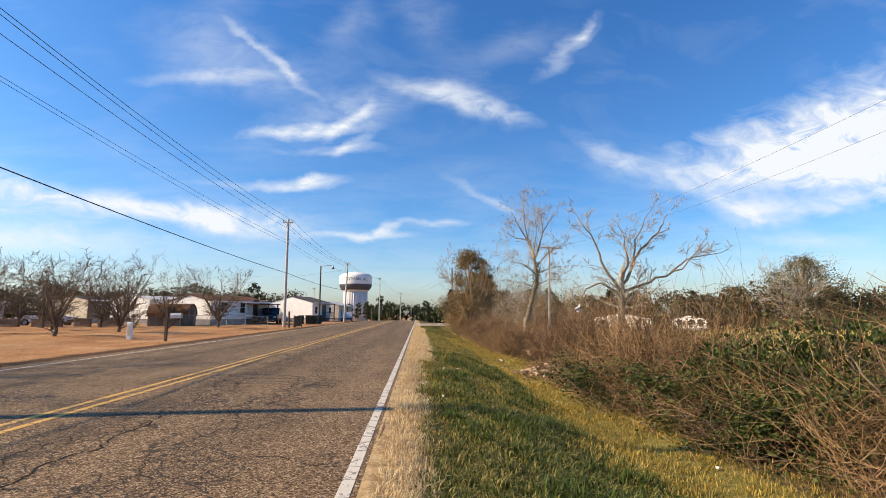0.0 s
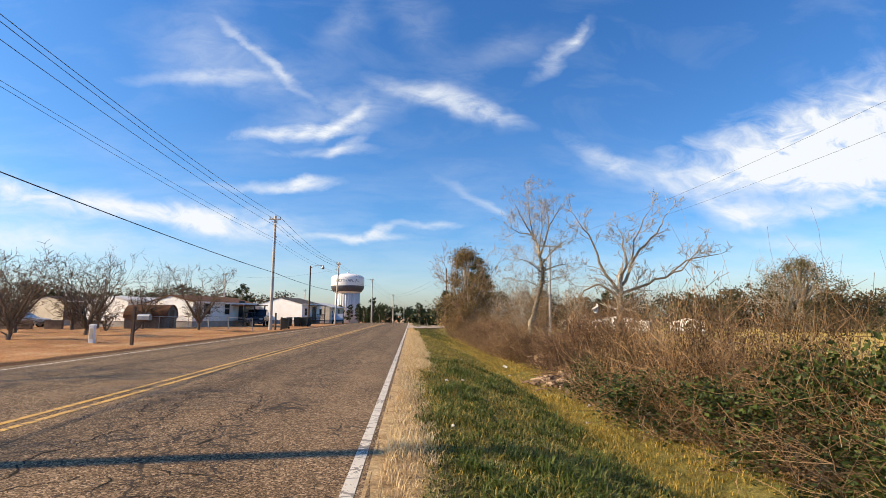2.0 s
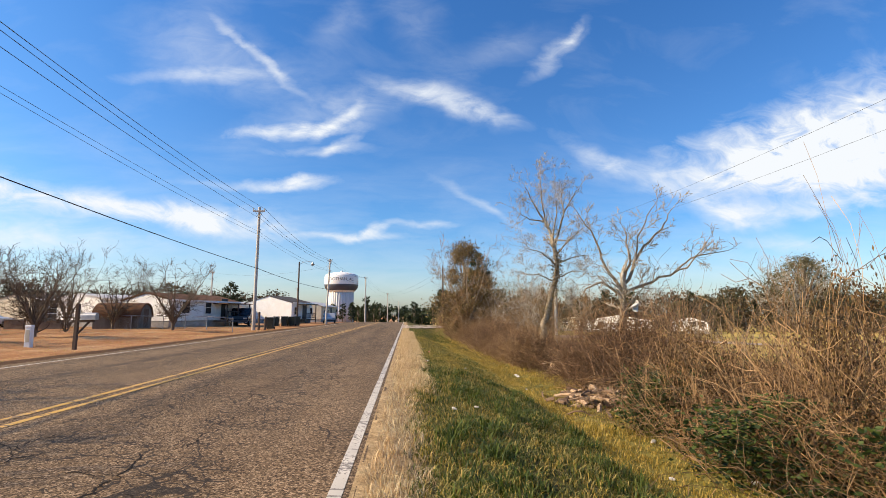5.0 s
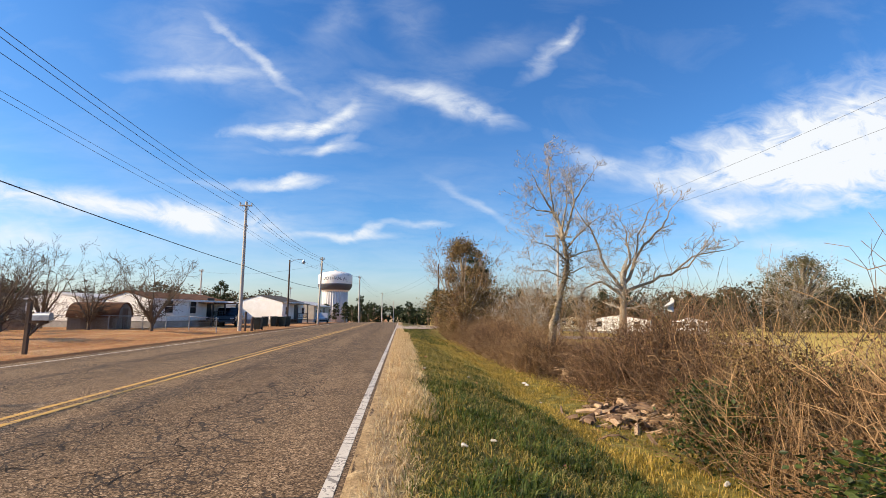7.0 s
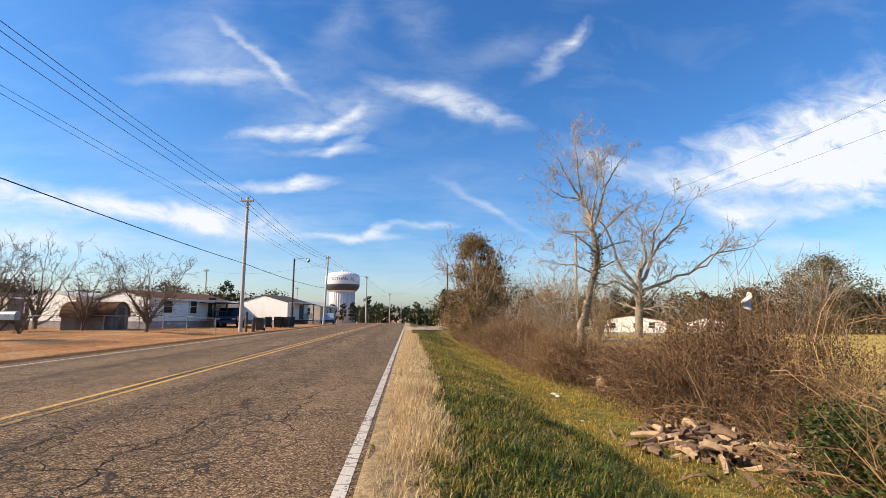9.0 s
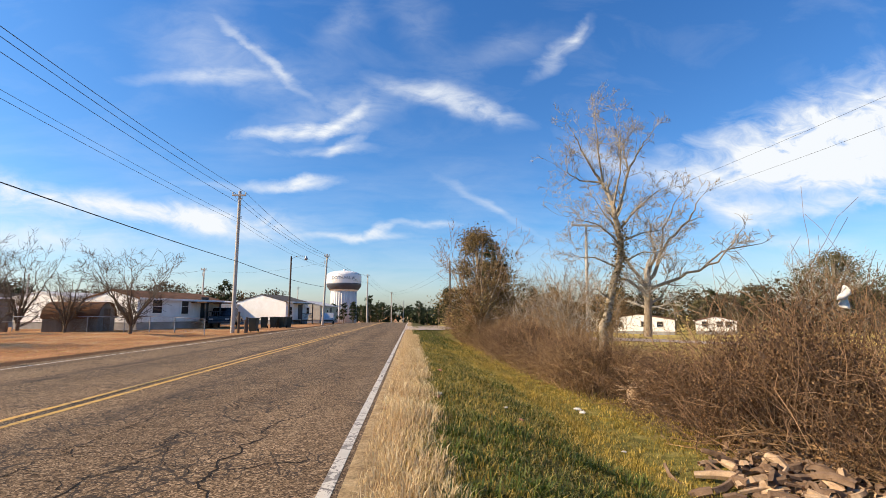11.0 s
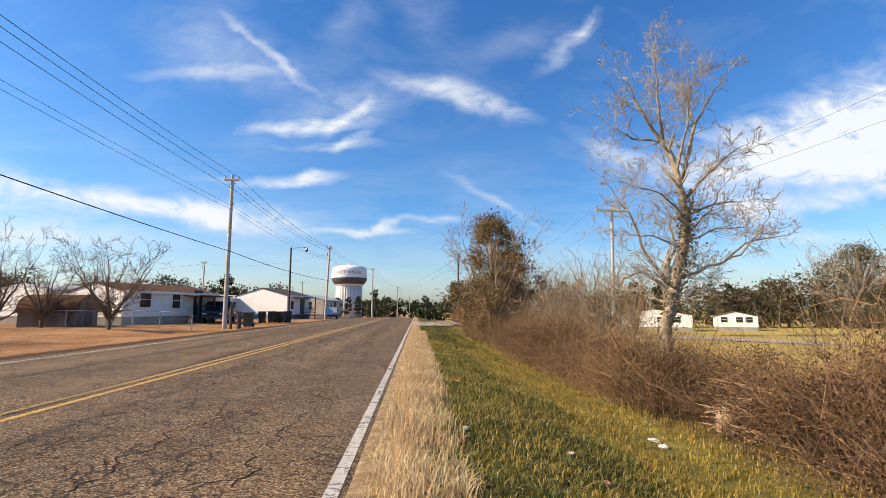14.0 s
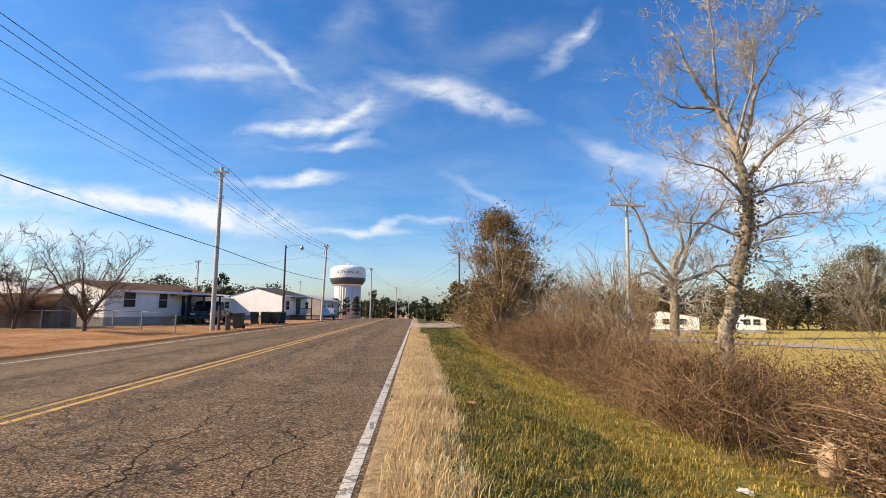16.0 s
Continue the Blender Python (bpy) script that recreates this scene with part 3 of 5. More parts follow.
def make_road():
    v, t = strip(-10.05, -0.37, -40, 260, 0.3, 24, ragged=0.04)
    # a thickness that shows at the broken edge
    road = thing("road", tri_mesh("road", v, t), M["asphalt"], "worn two-lane asphalt road with cracks and tar seams", "road", kind="structure")
    solid = road.modifiers.new("thickness", "SOLIDIFY")
    solid.thickness, solid.offset = 0.09, -1
    for nm, x0, x1, m, lab in (("edge_line", -0.555, -0.455, "white_line", "worn white edge line"), ("edge_line", -9.45, -9.35, "white_line", "faded white edge line"),
                               ("centre_line", -4.36, -4.26, "yellow_line", "yellow centre line"), ("centre_line", -4.62, -4.52, "yellow_line", "yellow centre line")):
        v, t = strip(x0, x1, -30, 250, 0.25, 3, 0.004)
        part(nm, tri_mesh(nm, v, t), M[m], road, lab)
    # long wandering cracks and short cross ones
    g = random.Random(5)
    runs = []
    for lane, lo, hi in ((-3.45, 0, 62), (-3.12, 2, 48), (-2.15, 1, 55), (-6.7, 4, 60), (-1.35, 14, 30), (-7.3, 12, 40)):
        y = lo
        while y < hi:
            n = g.uniform(3.0, 9.0)
            runs.append((lane + g.uniform(-0.12, 0.12), y, n, lane, math.pi / 2))
            y += n + g.uniform(-0.4, 1.4)
    for k in range(150):
        lane = g.choice((-3.4, -3.1, -2.2, -2.2, -6.7, -1.5))
        runs.append((lane + g.uniform(-0.1, 0.1), g.uniform(1, 34), g.uniform(0.3, 1.1), None, g.choice((0.0, math.pi, 0.5, 2.6, 0.2)) + g.uniform(-0.3, 0.3)))
    for x, y, long, lane, aim in runs:
        pts, wid = [], []
        head, gone, w = aim, 0.0, g.uniform(0.004, 0.010) if lane else g.uniform(0.003, 0.006)
        while gone < long:
            head = aim + g.uniform(-1.0, 1.0) + (0.9 * (x - lane) if lane else 0.0)
            d = g.uniform(0.03, 0.11)
            x, y, gone = x + math.cos(head) * d, y + math.sin(head) * d, gone + d
            if x > -0.7 or x < -9.6:
                break
            pts.append((x, y))
            wid.append(w * g.uniform(0.35, 1.5))
        if len(pts) < 4:
            continue
        P = np.array(pts)
        d = np.gradient(P, axis=0)
        d /= np.linalg.norm(d, axis=1)[:, None]
        nrm = np.stack([-d[:, 1], d[:, 0]], -1) * np.array(wid)[:, None]
        A, B = P + nrm, P - nrm
        XY = np.stack([A, B], 1).reshape(-1, 2)
        V = np.concatenate([XY, (road_z(XY[:, 0], XY[:, 1]) + 0.0035)[:, None]], 1)
        i = np.arange(len(P) - 1)[:, None] * 2
        part("crack", tri_mesh("crack", V, np.concatenate([i + np.array([[0, 1, 3]]), i + np.array([[0, 3, 2]])])), M["tar"], road)
    # mouth of the side road
    xs, ys = np.linspace(-0.5, 40, 40), np.linspace(52.5, 60, 10)
    X, Y = np.meshgrid(xs, ys)
    flare = np.clip(1 - (X + 0.5) / 5, 0, 1) ** 2 * 4
    Y = 56 + (Y - 56) * (1 + flare / 4)
    V = np.stack([X, Y, land(X, Y) + 0.06], -1).reshape(-1, 3)
    i = (np.arange(9)[:, None] * 40 + np.arange(39)[None]).ravel()
    thing("side_road", tri_mesh("side_road", V, np.concatenate([np.stack([i, i + 1, i + 41], -1), np.stack([i, i + 41, i + 40], -1)])), M["pale_road"],
          "pale gravelly mouth of a side road", "road", kind="structure")


make_road()


# ---- trees ----
def unit(v):
    return v / (np.linalg.norm(v) + 1e-9)


def branch(out, g, p, d, length, r, depth, spread, lift, wiggle=0.16, split=(3, 5), shrink=0.62, seg=5, r_min=0.004):
    """A limb with its twigs, added to out as (points, radii) by depth."""
    pts, radii = [p], [r]
    d = unit(np.asarray(d, float))
    kids = []
    for i in range(seg):
        d = unit(d + g.normal(size=3) * wiggle + np.array([0, 0, lift]))
        p = p + d * length / seg
        pts.append(p)
        radii.append(max(r_min * 0.6, r * (1 - 0.78 * (i + 1) / seg)))
        kids.append((p, d, radii[-1], (i + 1) / seg))
    out.append((pts, radii))
    if depth <= 0:
        return
    for _ in range(g.integers(split[0], split[1] + 1)):
        p0, d0, r0, f = kids[g.integers(max(0, seg // 3), seg)]
        side = unit(np.cross(d0, g.normal(size=3)))
        ang = spread * g.uniform(0.6, 1.25)
        nd = d0 * math.cos(ang) + side * math.sin(ang)
        branch(out, g, p0, nd, length * shrink * g.uniform(0.7, 1.15), max(r_min, r0 * 0.75), depth - 1, spread, lift, wiggle * 1.1, split, shrink, seg if depth > 1 else 3, r_min)


def bare_tree(name, skeleton, twig_depth, twig_len, seed, label, bark, twig, at, group="", split=(3, 5), spread=0.75, lift=0.05, per_limb=7, category="tree", r_min=0.004):
    """A leafless tree: limbs given as (points, first radius, last radius), twigs grown on them."""
    g = np.random.default_rng(seed)
    limbs, twigs = [], []
    for pts, r0, r1 in skeleton:
        P = [np.array(pts[0], float)]
        for a, b in zip(pts, pts[1:]):
            a, b = np.array(a, float), np.array(b, float)
            n = 4
            for i in range(1, n + 1):
                P.append(a + (b - a) * i / n + (g.normal(size=3) * np.linalg.norm(b - a) * 0.025 if i < n else 0))
        R = np.linspace(r0, r1, len(P))
        limbs.append((P, R))
        n0 = 2 if r0 < 0.2 * twig_len else len(P) // 2
        for _ in range(per_limb):
            k = g.integers(min(n0, len(P) - 2), len(P) - 1)
            d0 = unit(P[k + 1] - P[k])
            side = unit(np.cross(d0, g.normal(size=3)))
            ang = g.uniform(0.5, 1.15)
            branch(twigs, g, P[k], d0 * math.cos(ang) + side * math.sin(ang), twig_len * g.uniform(0.6, 1.15), max(r_min, R[k] * 0.45), twig_depth, spread, lift, split=split, r_min=r_min)
        branch(twigs, g, P[-1], unit(P[-1] - P[-2]), twig_len * g.uniform(0.8, 1.2), R[-1], twig_depth, spread, lift, split=split, r_min=r_min)
    ob = tagged(new(name), label, category, group)
    ob.matrix_basis = at
    part("trunk", tubes("trunk", limbs, 9), M[bark], ob)
    part("crown", tubes("crown", twigs), M[twig], ob, "bare twigs")
    return ob


def at(x, y, dz=0.0, turn=0.0, size=1.0, lean=0.0):
    return pose(x, y, float(land(x, y)) + dz, lean, 0, turn) @ Matrix.Diagonal((size, size, size, 1))


def build_trees():
    # tall pale tree on the ditch bank
    bare_tree("bare_tree", [
        ([(-0.78, 0, -0.1), (-0.64, 0, 1.5), (-0.43, 0, 2.3), (-0.09, 0.05, 3.3), (0.01, 0.05, 4.0), (-0.11, 0.05, 4.66), (-0.2, 0.05, 5.2)], 0.135, 0.062),
        ([(-0.2, 0.05, 5.2), (-0.42, 0.1, 5.73), (-0.67, 0.1, 6.1), (-1.0, 0.1, 6.7), (-1.25, 0, 7.2)], 0.055, 0.010),
        ([(-0.42, 0.1, 5.73), (-0.6, -0.2, 6.4), (-0.66, -0.3, 7.0), (-0.72, -0.3, 7.6)], 0.035, 0.008),
        ([(-0.11, 0.05, 4.66), (0.12, 0.1, 5.3), (0.37, 0.1, 6.1), (0.72, 0.1, 6.7), (1.05, 0, 7.2)], 0.055, 0.010),
        ([(0.37, 0.1, 6.1), (0.42, 0.4, 6.8), (0.32, 0.4, 7.5)], 0.032, 0.008),
        ([(-0.42, 0.1, 5.73), (-1.0, 0.3, 5.85), (-1.5, 0.3, 6.15)], 0.035, 0.008),
        ([(-0.15, 0.05, 5.0), (-0.1, -0.4, 5.9), (-0.2, -0.7, 6.8)], 0.035, 0.008),
        ([(0.0, 0.05, 4.4), (0.5, -0.2, 5.0), (1.15, -0.3, 5.5)], 0.04, 0.009),
        ([(0.0, 0.05, 4.0), (0.7, 0.2, 4.3), (1.35, 0.2, 4.4)], 0.034, 0.009),
        ([(-0.05, 0.05, 3.4), (0.5, -0.2, 3.7), (1.05, -0.3, 3.7)], 0.03, 0.009),
        ([(-0.09, 0.05, 3.3), (-0.7, 0.2, 3.6), (-1.2, 0.2, 3.6)], 0.03, 0.009),
        ([(0.0, 0.05, 3.9), (-0.7, -0.3, 4.4), (-1.35, -0.3, 4.6)], 0.032, 0.009),
        ([(-0.3, 0.05, 2.7), (0.1, 0.3, 3.0), (0.6, 0.4, 2.9)], 0.024, 0.008),
        ([(-0.4, 0.05, 2.4), (-0.9, -0.2, 2.7), (-1.2, -0.3, 2.5)], 0.024, 0.008),
    ], 3, 0.62, 11, "tall leafless tree with pale leaning trunk on the ditch bank", "pale_bark", "grey_twig", at(5.95, 23.5, turn=0), per_limb=12, r_min=0.0056, split=(2, 4), spread=0.8, lift=0.06)
    q = np.random.default_rng(8)
    zz = q.uniform(0.4, 4.6, 2600)
    lean_x = np.interp(zz, [0, 1.5, 2.3, 3.3, 4.3], [-0.75, -0.64, -0.43, -0.09, 0.0])
    cc = np.stack([lean_x + q.normal(size=2600) * 0.12, q.normal(size=2600) * 0.12, zz], -1)
    thing("creeper", cards("creeper", cc, q.uniform(0.015, 0.04, 2600), seed=8), M["tan_leaf"], "dry brown creeper climbing the pale trunk", "vine", at=at(5.95, 23.5))
    # wide pecan standing in the field
    bare_tree("bare_tree", [
        ([(0, 0, -0.5), (0.2, 0, 3.5), (0.4, 0, 7.0)], 0.55, 0.42),
        ([(0.2, 0, 6.2), (-1.8, 0.5, 9.5), (-3.6, 0, 14), (-5.6, 0, 17)], 0.25, 0.06),
        ([(0.4, 0, 7.0), (1.4, -0.5, 11), (1.0, 0, 15)], 0.25, 0.06),
        ([(0.4, 0, 7.0), (3.2, 0.5, 11.5), (6.5, 0, 15), (8.2, 0, 18)], 0.26, 0.05),
        ([(0.3, 0, 6.0), (5.0, 0.5, 7.5), (10, 0, 9.5), (13.0, 0, 13)], 0.25, 0.05),
        ([(8.0, 0, 8.8), (11, 0.5, 11), (16, 0.3, 12)], 0.16, 0.05),
        ([(0.2, 0, 5.4), (-2.5, 0.5, 7.4), (-5, 0, 6.5), (-6, 0, 4.5)], 0.2, 0.05),
        ([(2.6, 0.3, 10.5), (3.0, 0.2, 14), (5, -0.5, 18)], 0.16, 0.05),
        ([(0.2, 0, 4.0), (2.5, 1, 5), (4, 1, 7)], 0.14, 0.05),
    ], 2, 2.6, 12, "large leafless pecan tree with spreading limbs in the field", "bark", "grey_twig", at(30, 70), per_limb=8, r_min=0.034, spread=0.7)


build_trees()


def yard_tree(seed, height, stems, label, width=1.0, thick=(0.035, 0.010)):
    """A many-stemmed bare yard tree."""
    g = np.random.default_rng(seed)
    sk = []
    fork = height * (0.16 if width > 1 else 0.05)
    if width > 1:
        sk.append(([(0, 0, -0.1), (0.03, 0.02, fork * 0.6), (0.0, 0.04, fork * 1.15)], (thick[0] + thick[1] * height) * 1.35, thick[0] + thick[1] * height))
    for i in range(stems):
        a = 2 * math.pi * i / stems + g.uniform(-0.4, 0.4)
        dx, dy = math.cos(a) * width, math.sin(a) * width
        sk.append(([(dx * 0.03, dy * 0.03, fork * 0.8), (dx * 0.22, dy * 0.22, fork + height * 0.12), (dx * 0.55, dy * 0.55, height * 0.5), (dx * 0.9, dy * 0.9, height * 0.78)], thick[0] + thick[1] * height, 0.012))
    return sk


def more_trees():
    spots = [(-17.9, 24.7, 3.9, 3, 1.0), (-17.8, 29.6, 4.3, 4, 1.2), (-16.2, 39.8, 4.9, 6, 1.6), (-22.0, 43, 4.9, 4, 1.3), (-25.5, 40, 5.4, 5, 1.5), (-30, 40, 5.8, 4, 1.5),
             (-35, 44, 6.0, 4, 1.5), (-24.6, 52, 6.3, 4, 1.3), (-24, 28, 4.6, 4, 1.4), (-37, 37, 6.2, 4, 1.6), (-20.4, 35.6, 1.8, 3, 0.5), (-28, 47, 6.6, 4, 1.6), (-24.5, 33.5, 4.9, 4, 1.5), (-31, 34, 5.4, 4, 1.5)]
    for i, (x, y, h, n, w) in enumerate(spots):
        bare_tree("bare_tree", yard_tree(30 + i, h * 0.92, n + 1, "", w * 1.35), 2, h * 0.21, 60 + i, "leafless branching yard tree standing on red dirt", "dark_bark", "dark_twig",
                  at(x, y, turn=i * 40), "yard trees", per_limb=9, r_min=0.012, split=(3, 4), spread=0.85)
    for i, (x, y) in enumerate(((-15.6, 7.2), (-15.2, 9.4), (-16.0, 11.2), (-15.0, 4.6))):
        bare_tree("bare_tree", yard_tree(80 + i, 6.0, 5, "", 2.2), 2, 1.5, 85 + i, "leafless yard tree whose shadow falls on the road", "bark", "dark_twig", at(x, y, turn=i * 60), "yard trees", per_limb=8, r_min=0.012)
    # saplings behind the hedge
    g = random.Random(9)
    for i in range(30):
        y = g.uniform(31, 63)
        x = g.uniform(6.4, 7.0 + (y - 25) * 0.42)
        h = g.uniform(3.6, 4.4) + max(0.0, y - 34) * 0.055
        bare_tree("sapling", yard_tree(90 + i, h, 5, "", 1.1, (0.012, 0.005)), 1, h * 0.24, 120 + i, "thin leafless sapling behind the hedge", "bark", "grey_twig" if i % 4 == 0 else "stem", at(x, y, turn=i * 70), "saplings", per_limb=9, r_min=0.010)
    for i, (x, y, h) in enumerate([(7.4, 19, 2.3), (7.2, 14.6, 2.0), (6.6, 11.5, 1.9), (8.5, 17.5, 2.3), (6.6, 8.0, 1.6), (10.5, 22, 2.6), (12, 27, 3.0), (13, 18, 2.2), (14, 24, 2.8), (9, 20, 2.5), (5.6, 4.9, 1.9), (5.9, 6.2, 1.7)]):
        bare_tree("sapling", yard_tree(190 + i, h, 5, "", 0.8, (0.008, 0.003)), 1, h * 0.28, 220 + i, "thin brown leafless sapling in the hedge", "bark", "dark_twig", at(x, y, turn=i * 50), "saplings", per_limb=6, r_min=0.005)


more_trees()


def leafy_tree(name, seed, height, width, base, leaves, size, leaf, bark, label, lobes=16, skirt=0.25, category="tree", puff=1.0):
    """A tree with trunk, limbs and a crown of separate leaf clumps."""
    g = np.random.default_rng(seed)
    sk, cs, ss = [], [], []
    for i in range(lobes):
        a, f = g.uniform(0, 2 * math.pi), g.uniform(skirt, 1.0)
        rad = width * 0.5 * math.sin(math.pi * min(0.98, 0.12 + 0.86 * (f - skirt) / (1 - skirt))) ** 0.7 * g.uniform(0.35, 0.95)
        c = np.array([math.cos(a) * rad, math.sin(a) * rad, height * f * 0.97])
        sk.append(([(0, 0, height * max(0.05, f * 0.45)), tuple(c * np.array([0.5, 0.5, 0.85])), tuple(c)], base * 0.38, base * 0.06))
        k = leaves // lobes
        q = g.normal(size=(k, 3))
        rr = width * g.uniform(0.06, 0.115) * puff
        cs.append(c + q * rr * np.array([1, 1, 0.75]))
        ss.append(g.uniform(0.6, 1.3, size=k) * size)
    sk.append(([(0, 0, -0.3), (0.02 * height, 0, height * 0.4), (0, 0.01 * height, height * 0.85)], base, base * 0.2))
    ob = tagged(new(name), label, category)
    P = [([np.array(p, float) for p in pts], np.linspace(a, b, len(pts))) for pts, a, b in sk]
    part("trunk", tubes("trunk", P, 7), M[bark], ob)
    part("crown", cards("crown", np.concatenate(cs), np.concatenate(ss), seed=seed), M[leaf], ob)
    return ob


def woods():
    # brown-leaved tree at the hedge's end, two stems
    t = leafy_tree("brown_leaved_tree", 1, 7.4, 5.8, 0.13, 17000, 0.062, "tan_leaf", "pale_bark", "tree with sparse brown leaves and twining vines at the ditch", 60, 0.08, puff=0.68)
    t.matrix_basis = at(4.5, 41.5)
    bare_tree("bare_tree", yard_tree(400, 7.0, 8, "", 2.3), 2, 1.2, 401, "leafless many-stemmed tree tangled with vines", "pale_bark", "stem", at(4.4, 40.6), per_limb=14, r_min=0.010)
    t = leafy_tree("evergreen_tree", 2, 7.3, 2.6, 0.12, 5000, 0.075, "pine", "bark", "dark evergreen tree behind the brown-leaved one", 34, 0.25, puff=0.75)
    t.matrix_basis = at(5.9, 44.5)
    # live oak across the field
    t = leafy_tree("oak_tree", 3, 15.5, 18, 0.6, 12000, 0.17, "olive_leaf", "bark", "broad grey-green oak at the far side of the field", 110, 0.26, puff=0.55)
    t.matrix_basis = at(84, 100)
    bare_tree("bare_tree", yard_tree(410, 13.5, 7, "", 5.0, (0.05, 0.015)), 2, 3.6, 411, "leafless grey tree standing by the oak", "bark", "grey_twig", at(80, 98), per_limb=9, r_min=0.03)
    # pines and brown woods, five kinds copied along the field's far edge and behind the homes
    kinds = [leafy_tree("pine_tree", 20 + i, 10, w, 0.18, 1500 if m == "pine" else 1300, 0.26, m, "bark", lab, lobes, 0.16, puff=0.75)
             for i, (w, m, lab, lobes) in enumerate([(4.6, "pine", "dark green pine in the distant tree line", 32), (5.4, "pine", "dark green pine in the distant tree line", 28), (7.0, "olive_leaf", "olive-brown tree in the distant tree line", 34), (6.4, "brown_leaf", "brown winter tree in the distant tree line", 30), (3.6, "pine", "slim dark pine in the distant tree line", 24)])]
    for k in kinds:
        k["group"] = "tree line"
    g = random.Random(4)
    spots = []
    for i in range(84):                       # east, beyond the field
        a = i / 83
        spots.append((10 + 150 * a + g.uniform(-3, 3), 128 - 34 * a + g.uniform(-7, 7), g.uniform(0.75, 1.12), None))
    for i in range(26):
        spots.append((12 + 4.5 * i + g.uniform(-2, 2), 104 + g.uniform(-8, 6) - 0.15 * i, g.uniform(0.45, 0.75), (2, 3)))
    for i in range(54):                       # west, behind the homes
        a = i / 53
        spots.append((-150 + 135 * a + g.uniform(-3, 3), 92 + 50 * a + g.uniform(-8, 8), g.uniform(0.55, 0.88), None))
    for i in range(16):                       # ahead, where the road drops away
        spots.append((-30 + 4.2 * i + g.uniform(-1, 1) if abs(-30 + 4.2 * i + 4) > 7 else -14 - i, 205 + g.uniform(-18, 25), g.uniform(0.7, 0.95), (0, 1)))
    for x, y, s in [(-13.5, 108, 0.42), (-16, 112, 0.45), (-19, 108, 0.4), (-12, 112, 0.5), (-15, 104, 0.44), (-11.5, 106, 0.44), (-17.5, 106, 0.4), (-9.8, 122, 0.72), (-7, 128, 0.6)]:
        spots.append((x, y, s, (0, 1)))
    for x, y, s in [(-34, 100, 0.82), (2.5, 165, 0.8), (9, 170, 0.85), (7.5, 62, 0.45), (6.6, 66, 0.5)]:
        spots.append((x, y, s, (0, 1)))
    used = set()
    for j, (x, y, s, only) in enumerate(spots):
        if abs(x / y + 0.145) < 0.035 and s > 0.46 or -0.31 < x / y < -0.15 and s > 0.5:
            continue
        k = g.choice(only) if only else g.choice((0, 0, 1, 1, 4, 2, 3))
        m = at(x, y, turn=g.uniform(0, 360), size=s)
        if k not in used:
            used.add(k)
            kinds[k].matrix_basis = m
        else:
            copy_thing(kinds[k], pose(*m.translation, 0, 0, g.uniform(0, 360)) @ Matrix.Diagonal((s, s, s * g.uniform(0.9, 1.1), 1)))


    def belt(x0, y0, x1, y1, n, low, high, seed, big):
        q = np.random.default_rng(seed)
        k = n // 24
        f = q.uniform(0, 1, k)
        top = low + (high - low) * np.array([0.5 + 0.9 * noise.noise((a * 14, 0, seed)) + 0.5 * noise.noise((a * 60, 4, seed)) for a in f])
        c = np.stack([x0 + (x1 - x0) * f, y0 + (y1 - y0) * f + q.normal(size=k) * 4, top * q.uniform(0.08, 1.0, k)], -1)
        c[:, 2] += land(c[:, 0], c[:, 1])
        c = np.repeat(c, 24, 0) + q.normal(size=(k * 24, 3)) * np.array([0.8, 0.8, 0.6])
        thing("far_woods", cards("far_woods", c, q.uniform(0.10, 0.28, len(c)) * big, seed=seed), M["pine" if seed == 3 else "woods"], "dark evergreen woodland beyond the crest" if seed == 3 else "brown winter woodland in the distance", "woods", kind="stuff")

    belt(9, 118, 175, 84, 46000, 5.5, 10.0, 1, 1.3)
    belt(7, 61, 23, 65, 22000, 2.4, 4.8, 5, 0.36)
    belt(70, 92, 130, 84, 22000, 2.0, 5.0, 6, 0.6)
    belt(-170, 88, -34, 140, 52000, 6.0, 9.5, 2, 1.4)
    belt(-60, 225, 60, 225, 12000, 6.0, 9.0, 3, 3.0)


woods()


# ---- hedge ----
def shrub_meshes(seed, height, spread, stems, twigs, lean=0.5):
    g = np.random.default_rng(seed)
    out = []
    for _ in range(stems):
        a, rad = g.uniform(0, 2 * math.pi), spread * math.sqrt(g.uniform(0, 1)) * 0.6
        p = np.array([math.cos(a) * rad, math.sin(a) * rad, -0.08])
        d = unit(np.array([math.cos(a) * lean * g.uniform(0, 1.4), math.sin(a) * lean * g.uniform(0, 1.4), 1.0]) + g.normal(size=3) * 0.22)
        branch(out, g, p, d, height * g.uniform(0.45, 1.12), g.uniform(0.004, 0.0095), 1, 0.75, -0.03, 0.26, (twigs - 1, twigs + 2), 0.5, 4, 0.0042)
    return tubes("stems", out, 4, False)


def shrub_leaves(seed, height, spread, count, size):
    g = np.random.default_rng(seed)
    c = []
    for _ in range(14):
        a, rad = g.uniform(0, 6.28), spread * 0.7 * math.sqrt(g.uniform(0, 1))
        o = np.array([math.cos(a) * rad, math.sin(a) * rad, height * g.uniform(0.12, 0.84)])
        c.append(o + g.normal(size=(count // 14, 3)) * np.array([0.2, 0.2, 0.16]) * spread)
    c = np.concatenate(c)
    c[:, 2] = np.minimum(np.abs(c[:, 2]), height * g.uniform(0.6, 1.0, len(c)))
    return cards("leaves", c, g.uniform(0.6, 1.4, len(c)) * size, aspect=0.7, seed=seed)


